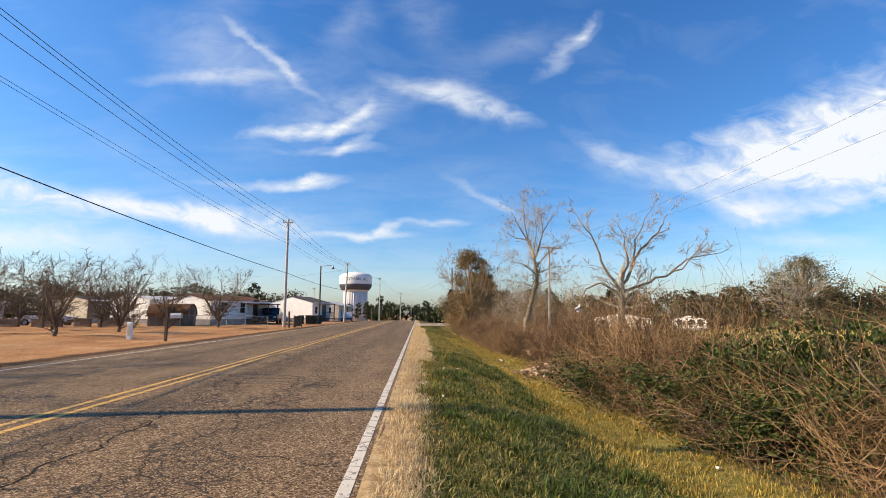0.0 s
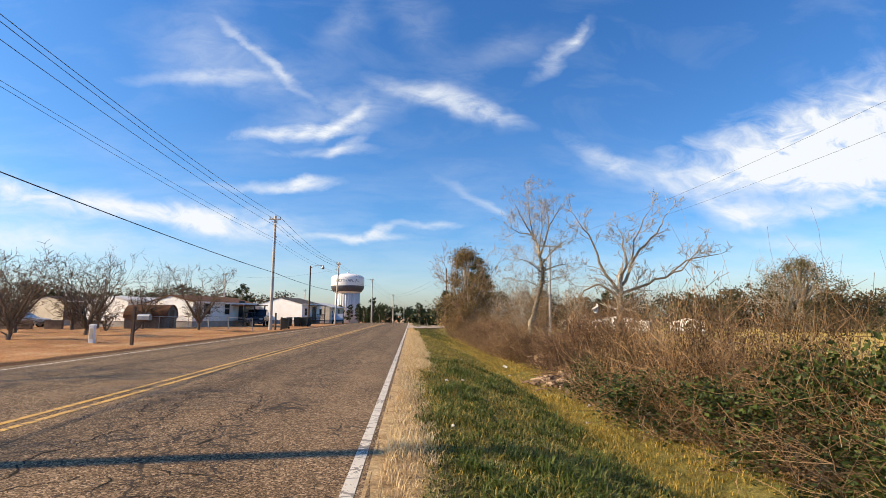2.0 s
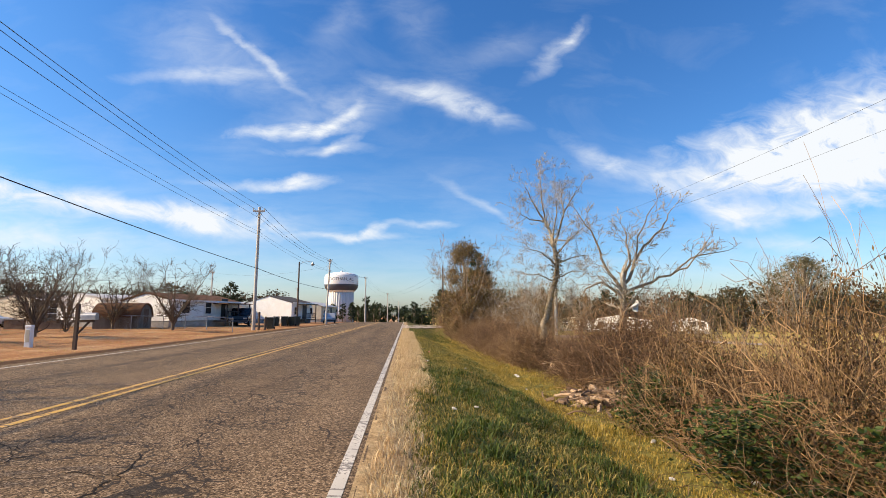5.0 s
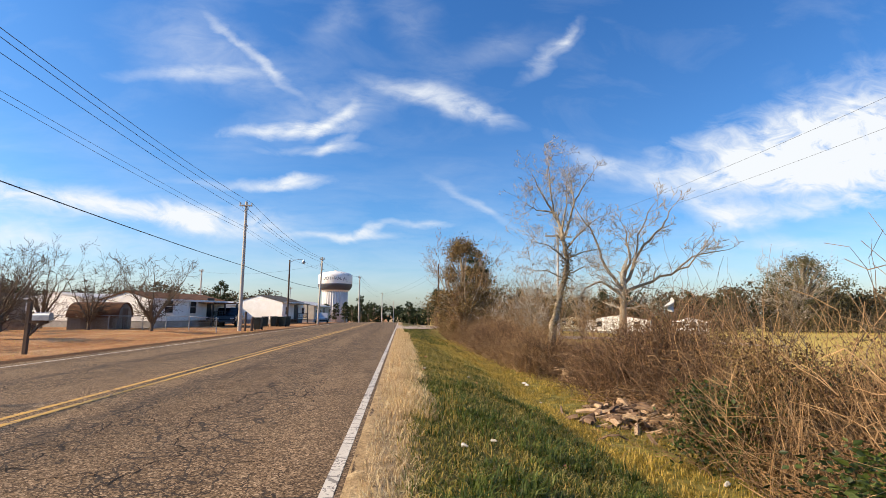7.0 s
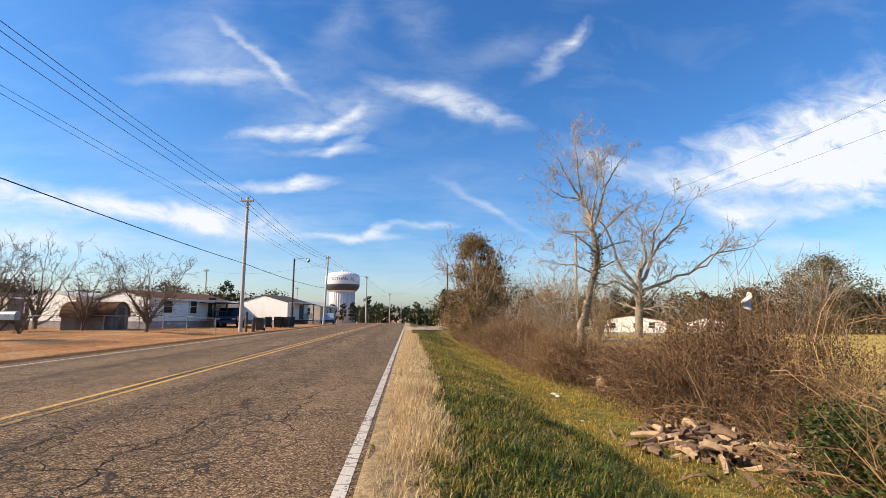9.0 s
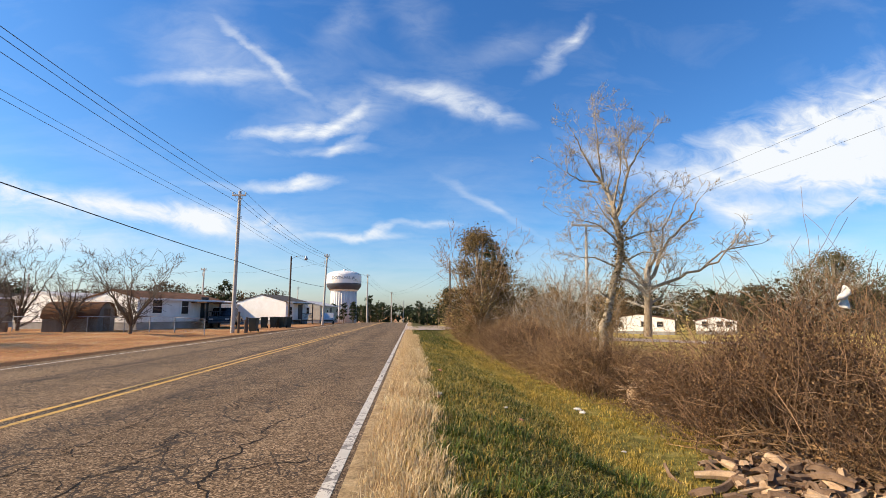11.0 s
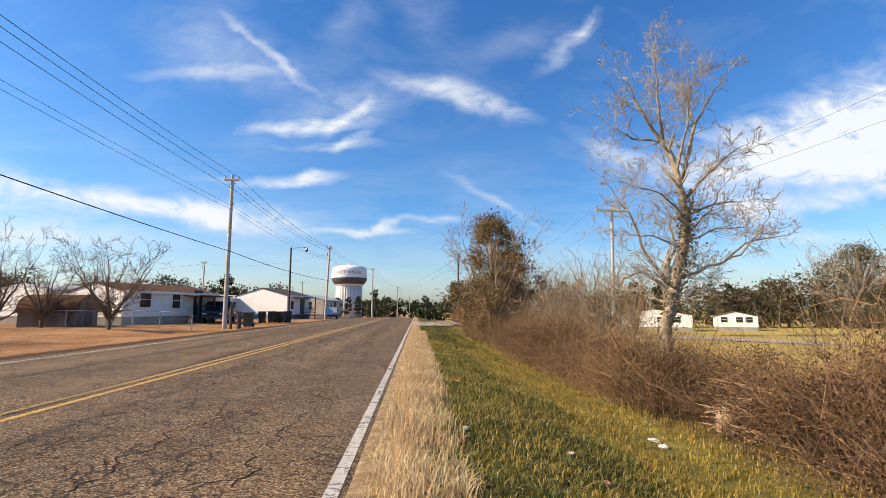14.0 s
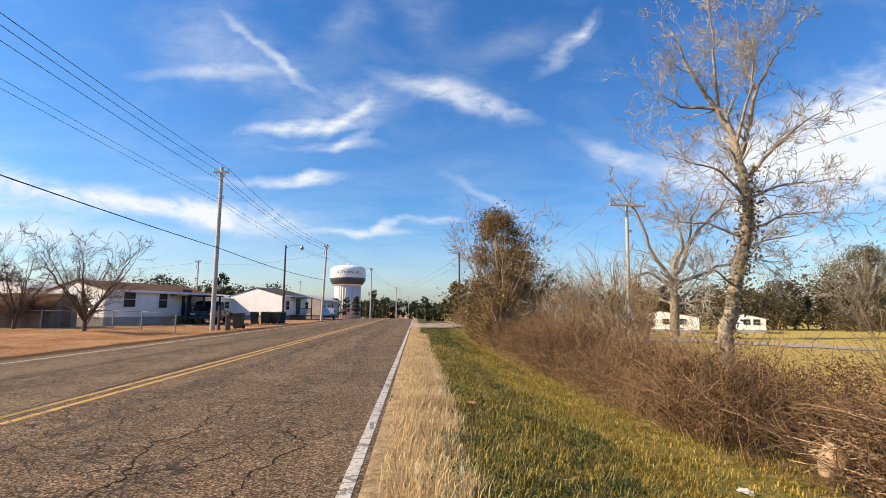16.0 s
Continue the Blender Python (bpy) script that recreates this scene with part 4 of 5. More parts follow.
def shrub(name, seed, height, spread, stems, twigs, stem_mat, leaf_mat, leaves, label, lean=0.5, leaf_size=0.017):
    ob = tagged(new(name), label, "shrub", "roadside hedge")
    part("tangle", shrub_meshes(seed, height, spread, stems, twigs, lean), M[stem_mat], ob, "thin tangled stems")
    if leaves:
        part("foliage", shrub_leaves(seed + 1, height, spread, leaves, leaf_size), M[leaf_mat], ob)
    return ob


FOOT = ((2, 4.95), (6, 4.75), (8, 4.25), (12, 3.85), (14, 4.1), (17, 4.7), (20.5, 4.75), (23, 4.15), (26, 3.95), (41, 3.6), (60, 3.6))
TOP = ((2, 2.1), (4.6, 2.4), (6, 2.35), (8, 2.2), (10, 2.0), (11.3, 2.35), (12.2, 2.2), (13.2, 1.95), (14.5, 1.7), (16.3, 1.7), (17.2, 2.1), (18.6, 2.35), (19.6, 2.0), (20.6, 1.4), (21.6, 1.3),
       (23, 1.45), (27, 1.5), (31, 1.8), (34, 2.2), (40, 2.6), (60, 2.3))


def hedge():
    red = [shrub("shrub", 300 + i, 1.5, 0.85, 60, 4, "red_stem", "red_leaf", 3200, "leafless red-brown shrub beside the ditch", 0.48, 0.0165) for i in range(3)]
    tan = [shrub("shrub", 320 + i, 1.5, 0.8, 58, 4, "stem", "brown_leaf", 2200, "dry tan-brown shrub beside the ditch", 0.42, 0.017) for i in range(3)]
    wand = [shrub("shrub", 360 + i, 1.5, 0.75, 74, 3, "stem", "red_leaf", 1700, "dense brown shrub of upright bare stems beside the ditch", 0.28, 0.017) for i in range(3)]
    ivy = [shrub("shrub", 340 + i, 1.5, 0.9, 40, 4, "stem", "ivy", 3000, "brown shrub overgrown with dark green creeper", 0.5, 0.030) for i in range(2)]
    used = set()
    foot = lambda y: float(np.interp(y, [f[0] for f in FOOT], [f[1] for f in FOOT]))
    top = lambda y: float(np.interp(y, [f[0] for f in TOP], [f[1] for f in TOP]))

    def put(src, x, y, s, sz, turn):
        m = at(x, y, turn=turn) @ Matrix.Diagonal((s, s, sz, 1))
        if src.name not in used:
            used.add(src.name)
            src.matrix_basis = m
        else:
            copy_thing(src, m)

    for i, (x, y) in enumerate(((4.55, 22.5), (5.0, 22.75), (4.75, 23.2), (5.35, 22.9), (4.4, 23.6))):
        put(wand[i % 3], x, y, 0.95, 0.98, i * 77)
    g = random.Random(21)
    y = 2.6
    while y < 58:
        rows = ((0.3, 0.62), (1.0, 0.95), (1.8, 1.0), (2.7, 0.95)) if y < 15 else ((0.35, 0.66), (1.15, 1.0), (2.1, 1.0)) if y < 21 else ((0.35, 0.75), (1.25, 1.0), (2.2, 0.95))
        for row, (deep, share) in enumerate(rows):
            yy = y + g.uniform(-0.3, 0.3)
            xx = foot(yy) + deep + g.uniform(-0.2, 0.2)
            if xx < 5.35 and 14.2 < yy < 17.2 or row == 0 and 20.4 < yy < 21.9:
                continue
            if 16.8 < yy < 20.4:
                pool = red
            elif yy > 20.4:
                pool = red if g.random() < 0.22 else wand
            elif 5.6 < yy < 10.6 or 12.3 < yy < 15.0:
                pool = ivy if g.random() < 0.55 else tan
            else:
                pool = wand if g.random() < 0.35 else (red if g.random() < 0.25 else tan)
            h = top(yy) * share * (1.0 + 0.30 * noise.noise((row * 3.0, yy * 0.75, 2.0))) * g.uniform(0.86, 1.1)
            wide = g.uniform(0.85, 1.15) * (1.05 if pool is red and yy < 20.4 else 1.0)
            put(g.choice(pool), xx, yy, wide, h / 1.75, g.uniform(0, 360))
        y += g.uniform(0.74, 0.96) if y < 22 else g.uniform(1.0, 1.3) if y < 34 else g.uniform(1.4, 1.9)


hedge()


# ---- poles and wires ----
def utility_pole(x, y, top, label, arm=0.0, arm_z=0.0, radius=0.15, wood="pole_wood", lean=(0.0, 0.0), transformer=False):
    z0 = float(land(x, y))
    ob = tagged(new("utility_pole"), label, "utility pole", "utility poles")
    ob.matrix_basis = pose(x, y, z0, lean[0], lean[1], 0)
    h = top - z0
    part("pole", rod(radius, radius * 0.68, h + 0.4, (0, 0, -0.4), seg=14), M[wood], ob)
    if arm:
        a = part("crossarm", box(arm, 0.10, 0.12, (0, -0.13, h + arm_z - 0.06), 0.01), M[wood], ob)
        for s in (-0.46, 0.46):
            part("insulator", rod(0.04, 0.055, 0.17, (arm * s, -0.13, h + arm_z + 0.06), seg=8), M["metal"], a)
        for s in (-1, 1):
            part("brace", tubes("brace", [([(0, -0.15, h + arm_z - 0.55), (s * arm * 0.3, -0.15, h + arm_z - 0.05)], (0.015, 0.015))], 5), M["metal"], ob)
    for f in (0.94, 0.81, 0.80):
        part("bracket", box(0.22, 0.06, 0.05, (0.12, -0.05, h * f), 0.008), M["metal"], ob)
    if transformer:
        part("fuse", rod(0.05, 0.05, 0.45, (-0.24, 0, h - 1.3), seg=10), M["metal"], ob)
    return ob


def wire(points, radius, sag, label="black overhead power line"):
    lines = []
    for a, b in zip(points, points[1:]):
        a, b = np.array(a, float), np.array(b, float)
        s = np.linspace(0, 1, 25)[:, None]
        p = a + (b - a) * s
        p[:, 2] -= sag * 4 * s[:, 0] * (1 - s[:, 0])
        lines.append((p, np.full(25, radius)))
    thing("power_line", tubes("power_line", lines, 5), M["wire"], label, "power line", "overhead lines")


def poles():
    tall = "weathered grey wooden utility pole with a short crossarm"
    utility_pole(-12.75, 5.25, 11.4, tall, 1.0, -0.35)
    utility_pole(-12.6, 45.8, 10.35, tall, 1.0, -0.35)
    utility_pole(-10.9, 71.0, 8.9, "weathered wooden utility pole beside the driveway", 0.6, -0.3, 0.14, lean=(0, 2.2), transformer=True)
    utility_pole(-8.4, 103, 9.0, "weathered wooden utility pole by the far road", 0.6, -0.3)
    utility_pole(-5.6, 146, 7.6, "weathered wooden utility pole by the far road", 0.6, -0.3)
    utility_pole(-3.0, 188, 6.4, "weathered wooden utility pole by the far road")
    utility_pole(-34, 91, 9.0, "distant wooden utility pole behind the homes", 0.8, -0.3, transformer=True)
    utility_pole(-62, 92, 8.0, "distant wooden utility pole behind the homes")
    utility_pole(-33, 152, 9.5, "distant wooden utility pole behind the homes", 1.2, -0.4)
    utility_pole(5.2, 74, 8.4, "dark wooden utility pole beside the trees", radius=0.13, wood="dark_wood")
    utility_pole(10.9, 39.7, 6.95, "weathered utility pole with a wide crossarm in the field", 1.95, -0.15, 0.115, lean=(0, 1.5))
    utility_pole(12.3, -2.4, 7.1, "weathered utility pole with a wide crossarm in the field", 1.95, -0.15, 0.115)
    # street light on a thin dark pole
    lamp = tagged(new("street_lamp"), "thin dark wooden pole with a street lamp on an arm", "street lamp")
    lamp.matrix_basis = at(-12.3, 60.2)
    part("pole", rod(0.11, 0.075, 7.6, (0, 0, -0.4), seg=12), M["dark_wood"], lamp)
    part("arm", tubes("arm", [([(0, 0, 6.9), (0.5, 0, 7.2), (1.1, 0, 7.25), (1.5, 0, 7.2)], (0.025, 0.025, 0.025, 0.025))], 6), M["metal"], lamp)
    part("lamp_head", revolve([(0.04, 6.78), (0.16, 6.84), (0.17, 7.0), (0.09, 7.12), (0.07, 7.24)], 16), M["metal"], lamp).location = (1.5, 0, 0)
    for da, db, z0, z1, z2, r, sag in ((-0.16, -0.42, 11.05, 10.25, 8.75, 0.015, 0.62), (0.12, 0.42, 10.9, 10.25, 8.75, 0.015, 0.62), (0.05, 0.15, 10.15, 9.35, 8.2, 0.014, 0.46), (0.0, 0.1, 8.78, 8.2, 7.3, 0.010, 0.31),
                                       (0.0, 0.1, 8.80, 7.95, 7.2, 0.010, 0.46), (0.05, 0.15, 6.08, 5.1, 4.7, 0.022, 0.25)):
        wire([(-12.7 + da, -34, z0), (-12.7 + da, 5.25, z0), (-12.6 + db, 45.8, z1), (-10.7 + db * 0.6, 71, z2)], r, sag, "thick black overhead cable" if r > 0.015 else "black overhead power line")
    for dx, dz in ((-0.28, 0), (0.28, 0), (0.1, -1.3)):
        wire([(-10.7 + dx, 71, 8.7 + dz), (-8.4 + dx, 103, 8.8 + dz), (-5.6 + dx, 146, 7.4 + dz), (-3.0 + dx, 188, 6.2 + dz)], 0.012, 0.6)
    wire([(-5.6, 146, 7.3), (5.2, 74, 7.9)], 0.012, 0.8)
    wire([(-5.6, 146, 6.9), (5.2, 74, 7.0)], 0.010, 0.9)
    for dx in (-0.9, 0.9):
        wire([(12.3 + dx, -2.4, 7.1), (11.05 + dx, 39.7, 7.0), (10.2 + dx, 82, 5.9)], 0.005, 0.95)
    wire([(-34, 91, 8.6), (-62, 92, 7.6)], 0.015, 0.8)
    wire([(-34, 91, 8.6), (-10.7, 71, 7.9)], 0.010, 0.8)


poles()


# ---- buildings ----
def window_unit(parent, x, y, z, w, h, face, frame_mat="white_siding"):
    """A framed window on a wall that faces -y ('s') or +x ('e')."""
    turn = Matrix.Identity(4) if face == "s" else Matrix.Rotation(radians(90), 4, "Z")
    m = Matrix.Translation((x, y, z)) @ turn
    f = bmesh.new()
    for sx, sz, px, pz in ((w + 0.1, 0.06, 0, -h / 2), (w + 0.1, 0.06, 0, h / 2), (0.06, h, -w / 2, 0), (0.06, h, w / 2, 0), (w, 0.035, 0, 0)):
        bmesh.ops.create_cube(f, size=1.0, matrix=m @ Matrix.Translation((px, -0.03, pz)) @ Matrix.Diagonal((sx, 0.08, sz, 1)))
    win = part("window", f, M[frame_mat], parent, "framed window")
    g = bmesh.new()
    bmesh.ops.create_cube(g, size=1.0, matrix=m @ Matrix.Translation((0, -0.012, 0)) @ Matrix.Diagonal((w, 0.02, h, 1)))
    part("pane", g, M["glass"], win, "dark window pane")


def mobile_home(name, x, y, turn, width, length, eave, rise, wall, roof, label, windows=(), doors=(), porch=None, side_wall=None):
    """A mobile home: the end wall faces -y, the long wall +x; corner of those two at (x, y)."""
    ob = tagged(new(name), label, "house")
    ob.matrix_basis = at(x, y, turn=turn)
    part("wall", prism([(-width, 0.55), (0, 0.55), (0, eave), (-width / 2, eave + rise), (-width, eave)], length), M[wall], ob)
    if side_wall:
        part("wall", box(0.03, length - 0.02, eave - 0.60, (0.018, length / 2, 0.57)), M[side_wall], ob)
    # raised seams of the siding on both walls
    seams = bmesh.new()
    k = int(length / 0.4)
    for i in range(k):
        box(0.012, 0.03, eave - 0.62, (0.04 if side_wall else 0.006, 0.2 + i * 0.4, 0.58), bm=seams)
    part("siding_seams", seams, M[side_wall or wall], ob)
    part("skirting", box(width - 0.1, length - 0.1, 0.75, (-width / 2, length / 2, -0.2)), M["skirting"], ob)
    o, t = 0.28, 0.10
    part("roof", prism([(-width - o, eave - 0.06), (-width / 2, eave + rise + 0.02), (o, eave - 0.06), (o, eave + t - 0.06), (-width / 2, eave + rise + t + 0.02), (-width - o, eave + t - 0.06)], length + 0.16, at=(0, -0.08, 0)), M[roof], ob)
    for a in (-1, 1):
        part("fascia", box(0.05, length + 0.18, 0.16, (-width / 2 + a * (width / 2 + o + 0.02), length / 2, eave - 0.10), 0.01), M["white_siding"], ob)
    for yy, w, h in windows:
        window_unit(ob, 0.045 if side_wall else 0.0, yy, 1.75, w, h, "e")
    for yy in doors:
        d = part("door", box(0.06, 0.9, 2.0, (0.05, yy, 0.6), 0.01), M["dark_paint"], ob, "dark door")
        part("door_handle", rod(0.03, 0.03, 0.06, (0.09, yy + 0.35, 1.5), Matrix.Rotation(radians(90), 4, "Y"), 8), M["metal"], d)
    if porch:
        p0, p1, deep = porch
        part("porch_floor", box(deep, p1 - p0, 0.12, (deep / 2 + 0.05, (p0 + p1) / 2, 0.42), 0.01), M["dark_wood"], ob)
        part("porch_roof", box(deep + 0.3, p1 - p0 + 0.3, 0.09, (deep / 2 + 0.1, (p0 + p1) / 2, eave - 0.22), 0.01), M[roof], ob)
        n = max(2, int((p1 - p0) / 1.6) + 1)
        for i in range(n):
            yy = p0 + (p1 - p0) * i / (n - 1)
            part("porch_post", box(0.11, 0.11, eave - 0.22, (deep, yy, 0.0), 0.01), M["dark_paint"], ob)
        for zz in (0.75, 1.35):
            part("rail", box(0.06, p1 - p0, 0.06, (deep, (p0 + p1) / 2, zz), 0.008), M["dark_paint"], ob)
        for i in range(int((p1 - p0) / 0.22)):
            part("baluster", box(0.035, 0.035, 0.62, (deep, p0 + 0.1 + i * 0.22, 0.75)), M["dark_paint"], ob)
    return ob


def barn_shed():
    ob = tagged(new("shed"), "small barn shed with brown barrel roof and weathered grey walls", "shed")
    ob.matrix_basis = at(-20.7, 44.9, turn=6)
    prof = [(1.15 * math.cos(a) * 1.0, 0.95 + 0.95 * math.sin(a)) for a in np.linspace(0, math.pi, 11)]
    shell = [(p[0], p[1]) for p in prof]
    # ridge runs along x: build along y and turn
    spin = Matrix.Rotation(radians(90), 4, "Z")
    wall = prism([(-1.15, 0), (1.15, 0)] + shell, 3.2, at=(0, 0, 0))
    wall.transform(spin)
    part("wall", wall, M["old_shaded_wall"], ob)
    outer = [(1.24 * math.cos(a), 0.95 + 1.06 * math.sin(a)) for a in np.linspace(-0.06, math.pi + 0.06, 13)]
    inner = [(1.16 * math.cos(a), 0.95 + 0.97 * math.sin(a)) for a in np.linspace(-0.06, math.pi + 0.06, 13)][::-1]
    roof = prism(outer + inner, 3.4, at=(0, -0.1, 0))
    roof.transform(spin)
    part("roof", roof, M["brown_roof"], ob, "brown barrel roof")
    for i in range(9):
        part("board", box(0.02, 0.20, 1.55, (0.012, -0.86 + i * 0.215, 0.03)), M["old_shaded_wall"], ob)
    part("door", box(0.03, 0.85, 1.5, (0.03, 0, 0.05), 0.005), M["dark_wood"], ob, "dark plank door")
    return ob


def buildings():
    mobile_home("mobile_home", -20.0, 47.2, -19, 5.0, 8.6, 2.3, 0.6, "white_siding", "brown_roof", "white mobile home with brown roof and a railed porch",
                windows=((1.7, 0.95, 1.1), (4.4, 0.8, 1.2)), doors=(6.6,), porch=(5.2, 8.6, 1.4), side_wall="white_siding")
    mobile_home("mobile_home", -24.5, 70, -10, 4.4, 17, 2.6, 0.4, "white_siding", "tin_roof", "long white mobile home with pale tin roof", windows=((2.5, 1.0, 0.9), (6, 1.0, 0.9), (10, 1.0, 0.9)), doors=(8.0,))
    mobile_home("mobile_home", -27.6, 50.5, -18, 5.0, 9, 2.55, 0.35, "white_siding", "tin_roof", "white single-wide mobile home behind bare trees", windows=((1.5, 0.8, 0.9), (5.0, 0.9, 0.9)), doors=(3.2,), side_wall="white_siding")
    # long wall in a darker material, which paints in its shaded side
    mobile_home("mobile_home", -38, 57, -14, 4.6, 14, 2.7, 0.45, "cream_siding", "dark_roof", "cream mobile home with dark roof", windows=((2.0, 1.0, 1.0),), doors=(5.0,), side_wall="old_shaded_wall")
    mobile_home("mobile_home", -52, 54, 14, 4.6, 13, 2.7, 0.45, "grey_siding", "dark_roof", "grey mobile home half hidden by trees", windows=((2.0, 1.0, 1.0),), doors=(5.0,))
    mobile_home("house", -16.3, 74.4, -18, 7.4, 5.6, 2.9, 0.95, "white_siding", "dark_roof", "white gabled house with a shaded porch beside the road", windows=((1.0, 0.8, 1.1), (5.4, 0.8, 1.0)), doors=(3.4,),
                porch=(1.8, 4.6, 1.3), side_wall="white_siding")
    mobile_home("house", -15.2, 92, -4, 6.5, 13, 2.9, 0.8, "cream_siding", "tin_roof", "cream house with a pale roof beside the road", windows=((2, 1.0, 1.0), (5, 1.0, 1.0)), doors=(7.5,))
    barn_shed()
    # houses across the field
    mobile_home("house", 41.5, 84, -30, 10.5, 7, 2.4, 0.85, "white_siding", "brown_roof", "white house with brown roof across the field", windows=((2, 1.0, 1.0),), doors=(4.5,))
    mobile_home("house", 52.5, 85, -30, 5.8, 6, 2.2, 0.7, "white_siding", "brown_roof", "low white house with brown roof across the field", windows=((2, 1.0, 1.0),))
    mobile_home("shed", 34.0, 92, -30, 6.0, 5, 2.3, 0.5, "cream_siding", "brown_roof", "low tan outbuilding across the field")
    for ob in [o for o in scene.objects if o.get("label", "").endswith("across the field") and o.get("category") == "house"]:
        width = 10.5 if ob["label"].startswith("white house") else 5.8
        for f in (0.2, 0.42, 0.78):
            window_unit(ob, -width * f, 0.0, 1.7, 1.0, 0.9, "s")


buildings()


def water_tower():
    ob = tagged(new("water_tower"), "white municipal water tower with shade painted under the tank and fluted column", "water tower")
    ob.matrix_basis = pose(-23.7, 180, -1.74) @ Matrix.Diagonal((0.547, 0.547, 0.547, 1))
    tank = part("tank", revolve([(8.0, 20.2), (9.4, 21.8), (10.6, 23.4), (11.0, 24.8), (11.0, 30.4), (10.5, 31.5), (8.6, 32.6), (5.0, 33.4), (2.0, 33.7), (0.4, 33.8)], 64), M["tower_paint"], ob)
    # dark ring that paints in the shade under the tank's bowl
    part("band", revolve([(9.2, 21.4), (9.55, 21.8), (10.7, 23.4), (11.05, 24.8), (11.06, 25.3), (10.7, 25.4)], 64), M["tower_shade_lettering"], ob, "shade under the tank painted as a dark ring")
    part("column", revolve([(8.2, 0), (8.0, 10), (8.0, 20.6)], 192, 0.030, 32), M["tower_column"], ob, "fluted grey-white column")
    part("vent", revolve([(0.8, 33.7), (0.8, 34.4), (0.2, 34.7)], 16), M["tower_paint"], ob)
    # the town's name round the tank
    cu = bpy.data.curves.new("lettering", "FONT")
    cu.body, cu.size, cu.align_x, cu.extrude = "DOTHAN, AL.", 2.7, "CENTER", 0.0
    tmp = new("lettering", cu)
    bpy.context.view_layer.update()
    me = bpy.data.meshes.new_from_object(tmp.evaluated_get(bpy.context.evaluated_depsgraph_get()))
    bpy.data.objects.remove(tmp)
    bm = bmesh.new()
    bm.from_mesh(me)
    bmesh.ops.subdivide_edges(bm, edges=bm.edges[:], cuts=2, use_grid_fill=True)
    face = math.atan2(-180, 23.7) + 0.02
    for v in bm.verts:
        a = face + v.co.x / 11.0
        v.co = (11.06 * math.cos(a), 11.06 * math.sin(a), 27.6 + v.co.y)
    part("lettering", bm, M["tower_shade_lettering"], tank, "dark blue painted lettering")


water_tower()


# ---- vehicles ----
def car(x, y, turn, paint, label, tall=0.0, pickup=False):
    ob = tagged(new("car"), label, "car")
    ob.matrix_basis = at(x, y, turn=turn)
    L, W = 4.5, 1.78
    h = 1.42 + tall
    if pickup:
        prof = [(-2.6, 0.42), (2.45, 0.42), (2.6, 0.62), (2.55, 0.95), (1.25, 1.08), (0.75, h + 0.2), (-0.55, h + 0.2), (-0.75, 1.06), (-2.6, 1.06)]
    else:
        prof = [(-2.2, 0.35), (2.15, 0.35), (2.25, 0.55), (2.18, 0.80), (1.15, 0.95), (0.45, h), (-1.15, h), (-1.95, 1.02 + tall * 0.6), (-2.25, 0.92), (-2.28, 0.55)]
    bm = prism(prof, W, at=(0, -W / 2, 0))
    bmesh.ops.bevel(bm, geom=bm.edges[:], offset=0.07, segments=2, affect="EDGES")
    part("body", bm, M[paint], ob)
    if pickup:
        glass = [(1.12, 1.10), (0.68, h + 0.12), (-0.48, h + 0.12), (-0.62, 1.12)]
    else:
        glass = [(1.02, 0.99), (0.42, h - 0.08), (-1.1, h - 0.08), (-1.75, 1.04 + tall * 0.5)]
    part("side_windows", prism(glass, W + 0.02, at=(0, -W / 2 - 0.01, 0)), M["glass"], ob, "dark car windows")
    wide = prism([(p[0] + 0.03, p[1]) for p in glass[:2]] + [(glass[1][0] - 0.1, glass[1][1]), (glass[0][0] - 0.1, glass[0][1])], W - 0.24, at=(0.03, -W / 2 + 0.12, 0))
    part("windscreen", wide, M["glass"], ob, "dark windscreen")
    for wx in (-1.38, 1.38):
        for s in (-1, 1):
            tyre = part("wheel", rod(0.33, 0.33, 0.2, (wx, s * (W / 2 - 0.09) - 0.1 * 0, 0.33), Matrix.Rotation(radians(90), 4, "X") @ Matrix.Translation((0, 0, -0.1)), 20), M["rubber"], ob)
            part("rim", rod(0.2, 0.2, 0.22, (wx, s * (W / 2 - 0.09), 0.33), Matrix.Rotation(radians(90), 4, "X") @ Matrix.Translation((0, 0, -0.11)), 14), M["metal"], tyre)
    for s in (-0.62, 0.62):
        part("headlight", box(0.08, 0.32, 0.14, (2.2 if not pickup else 2.56, s, 0.66), 0.02), M["metal"], ob)
        part("tail_light", box(0.08, 0.26, 0.18, (-2.24 if not pickup else -2.6, s, 0.74), 0.02), M["red_ivy"], ob)
    part("bumper", box(0.14, W - 0.1, 0.18, (2.22 if not pickup else 2.6, 0, 0.38), 0.03), M["dark_paint"], ob)
    return ob


car(-11.9, 80.5, -82, "silver_paint", "silver compact car parked beside the road", 0.15)
car(-16.4, 54.5, -80, "dark_blue_paint", "dark blue pickup parked by the porch", 0.1, True)
car(-36, 48.5, 8, "silver_paint", "grey sedan parked on the dirt yard")
car(-20.5, 64, 15, "dark_blue_paint", "dark car parked between the mobile homes")
car(-41, 42, 12, "silver_paint", "pale car parked under bare trees")


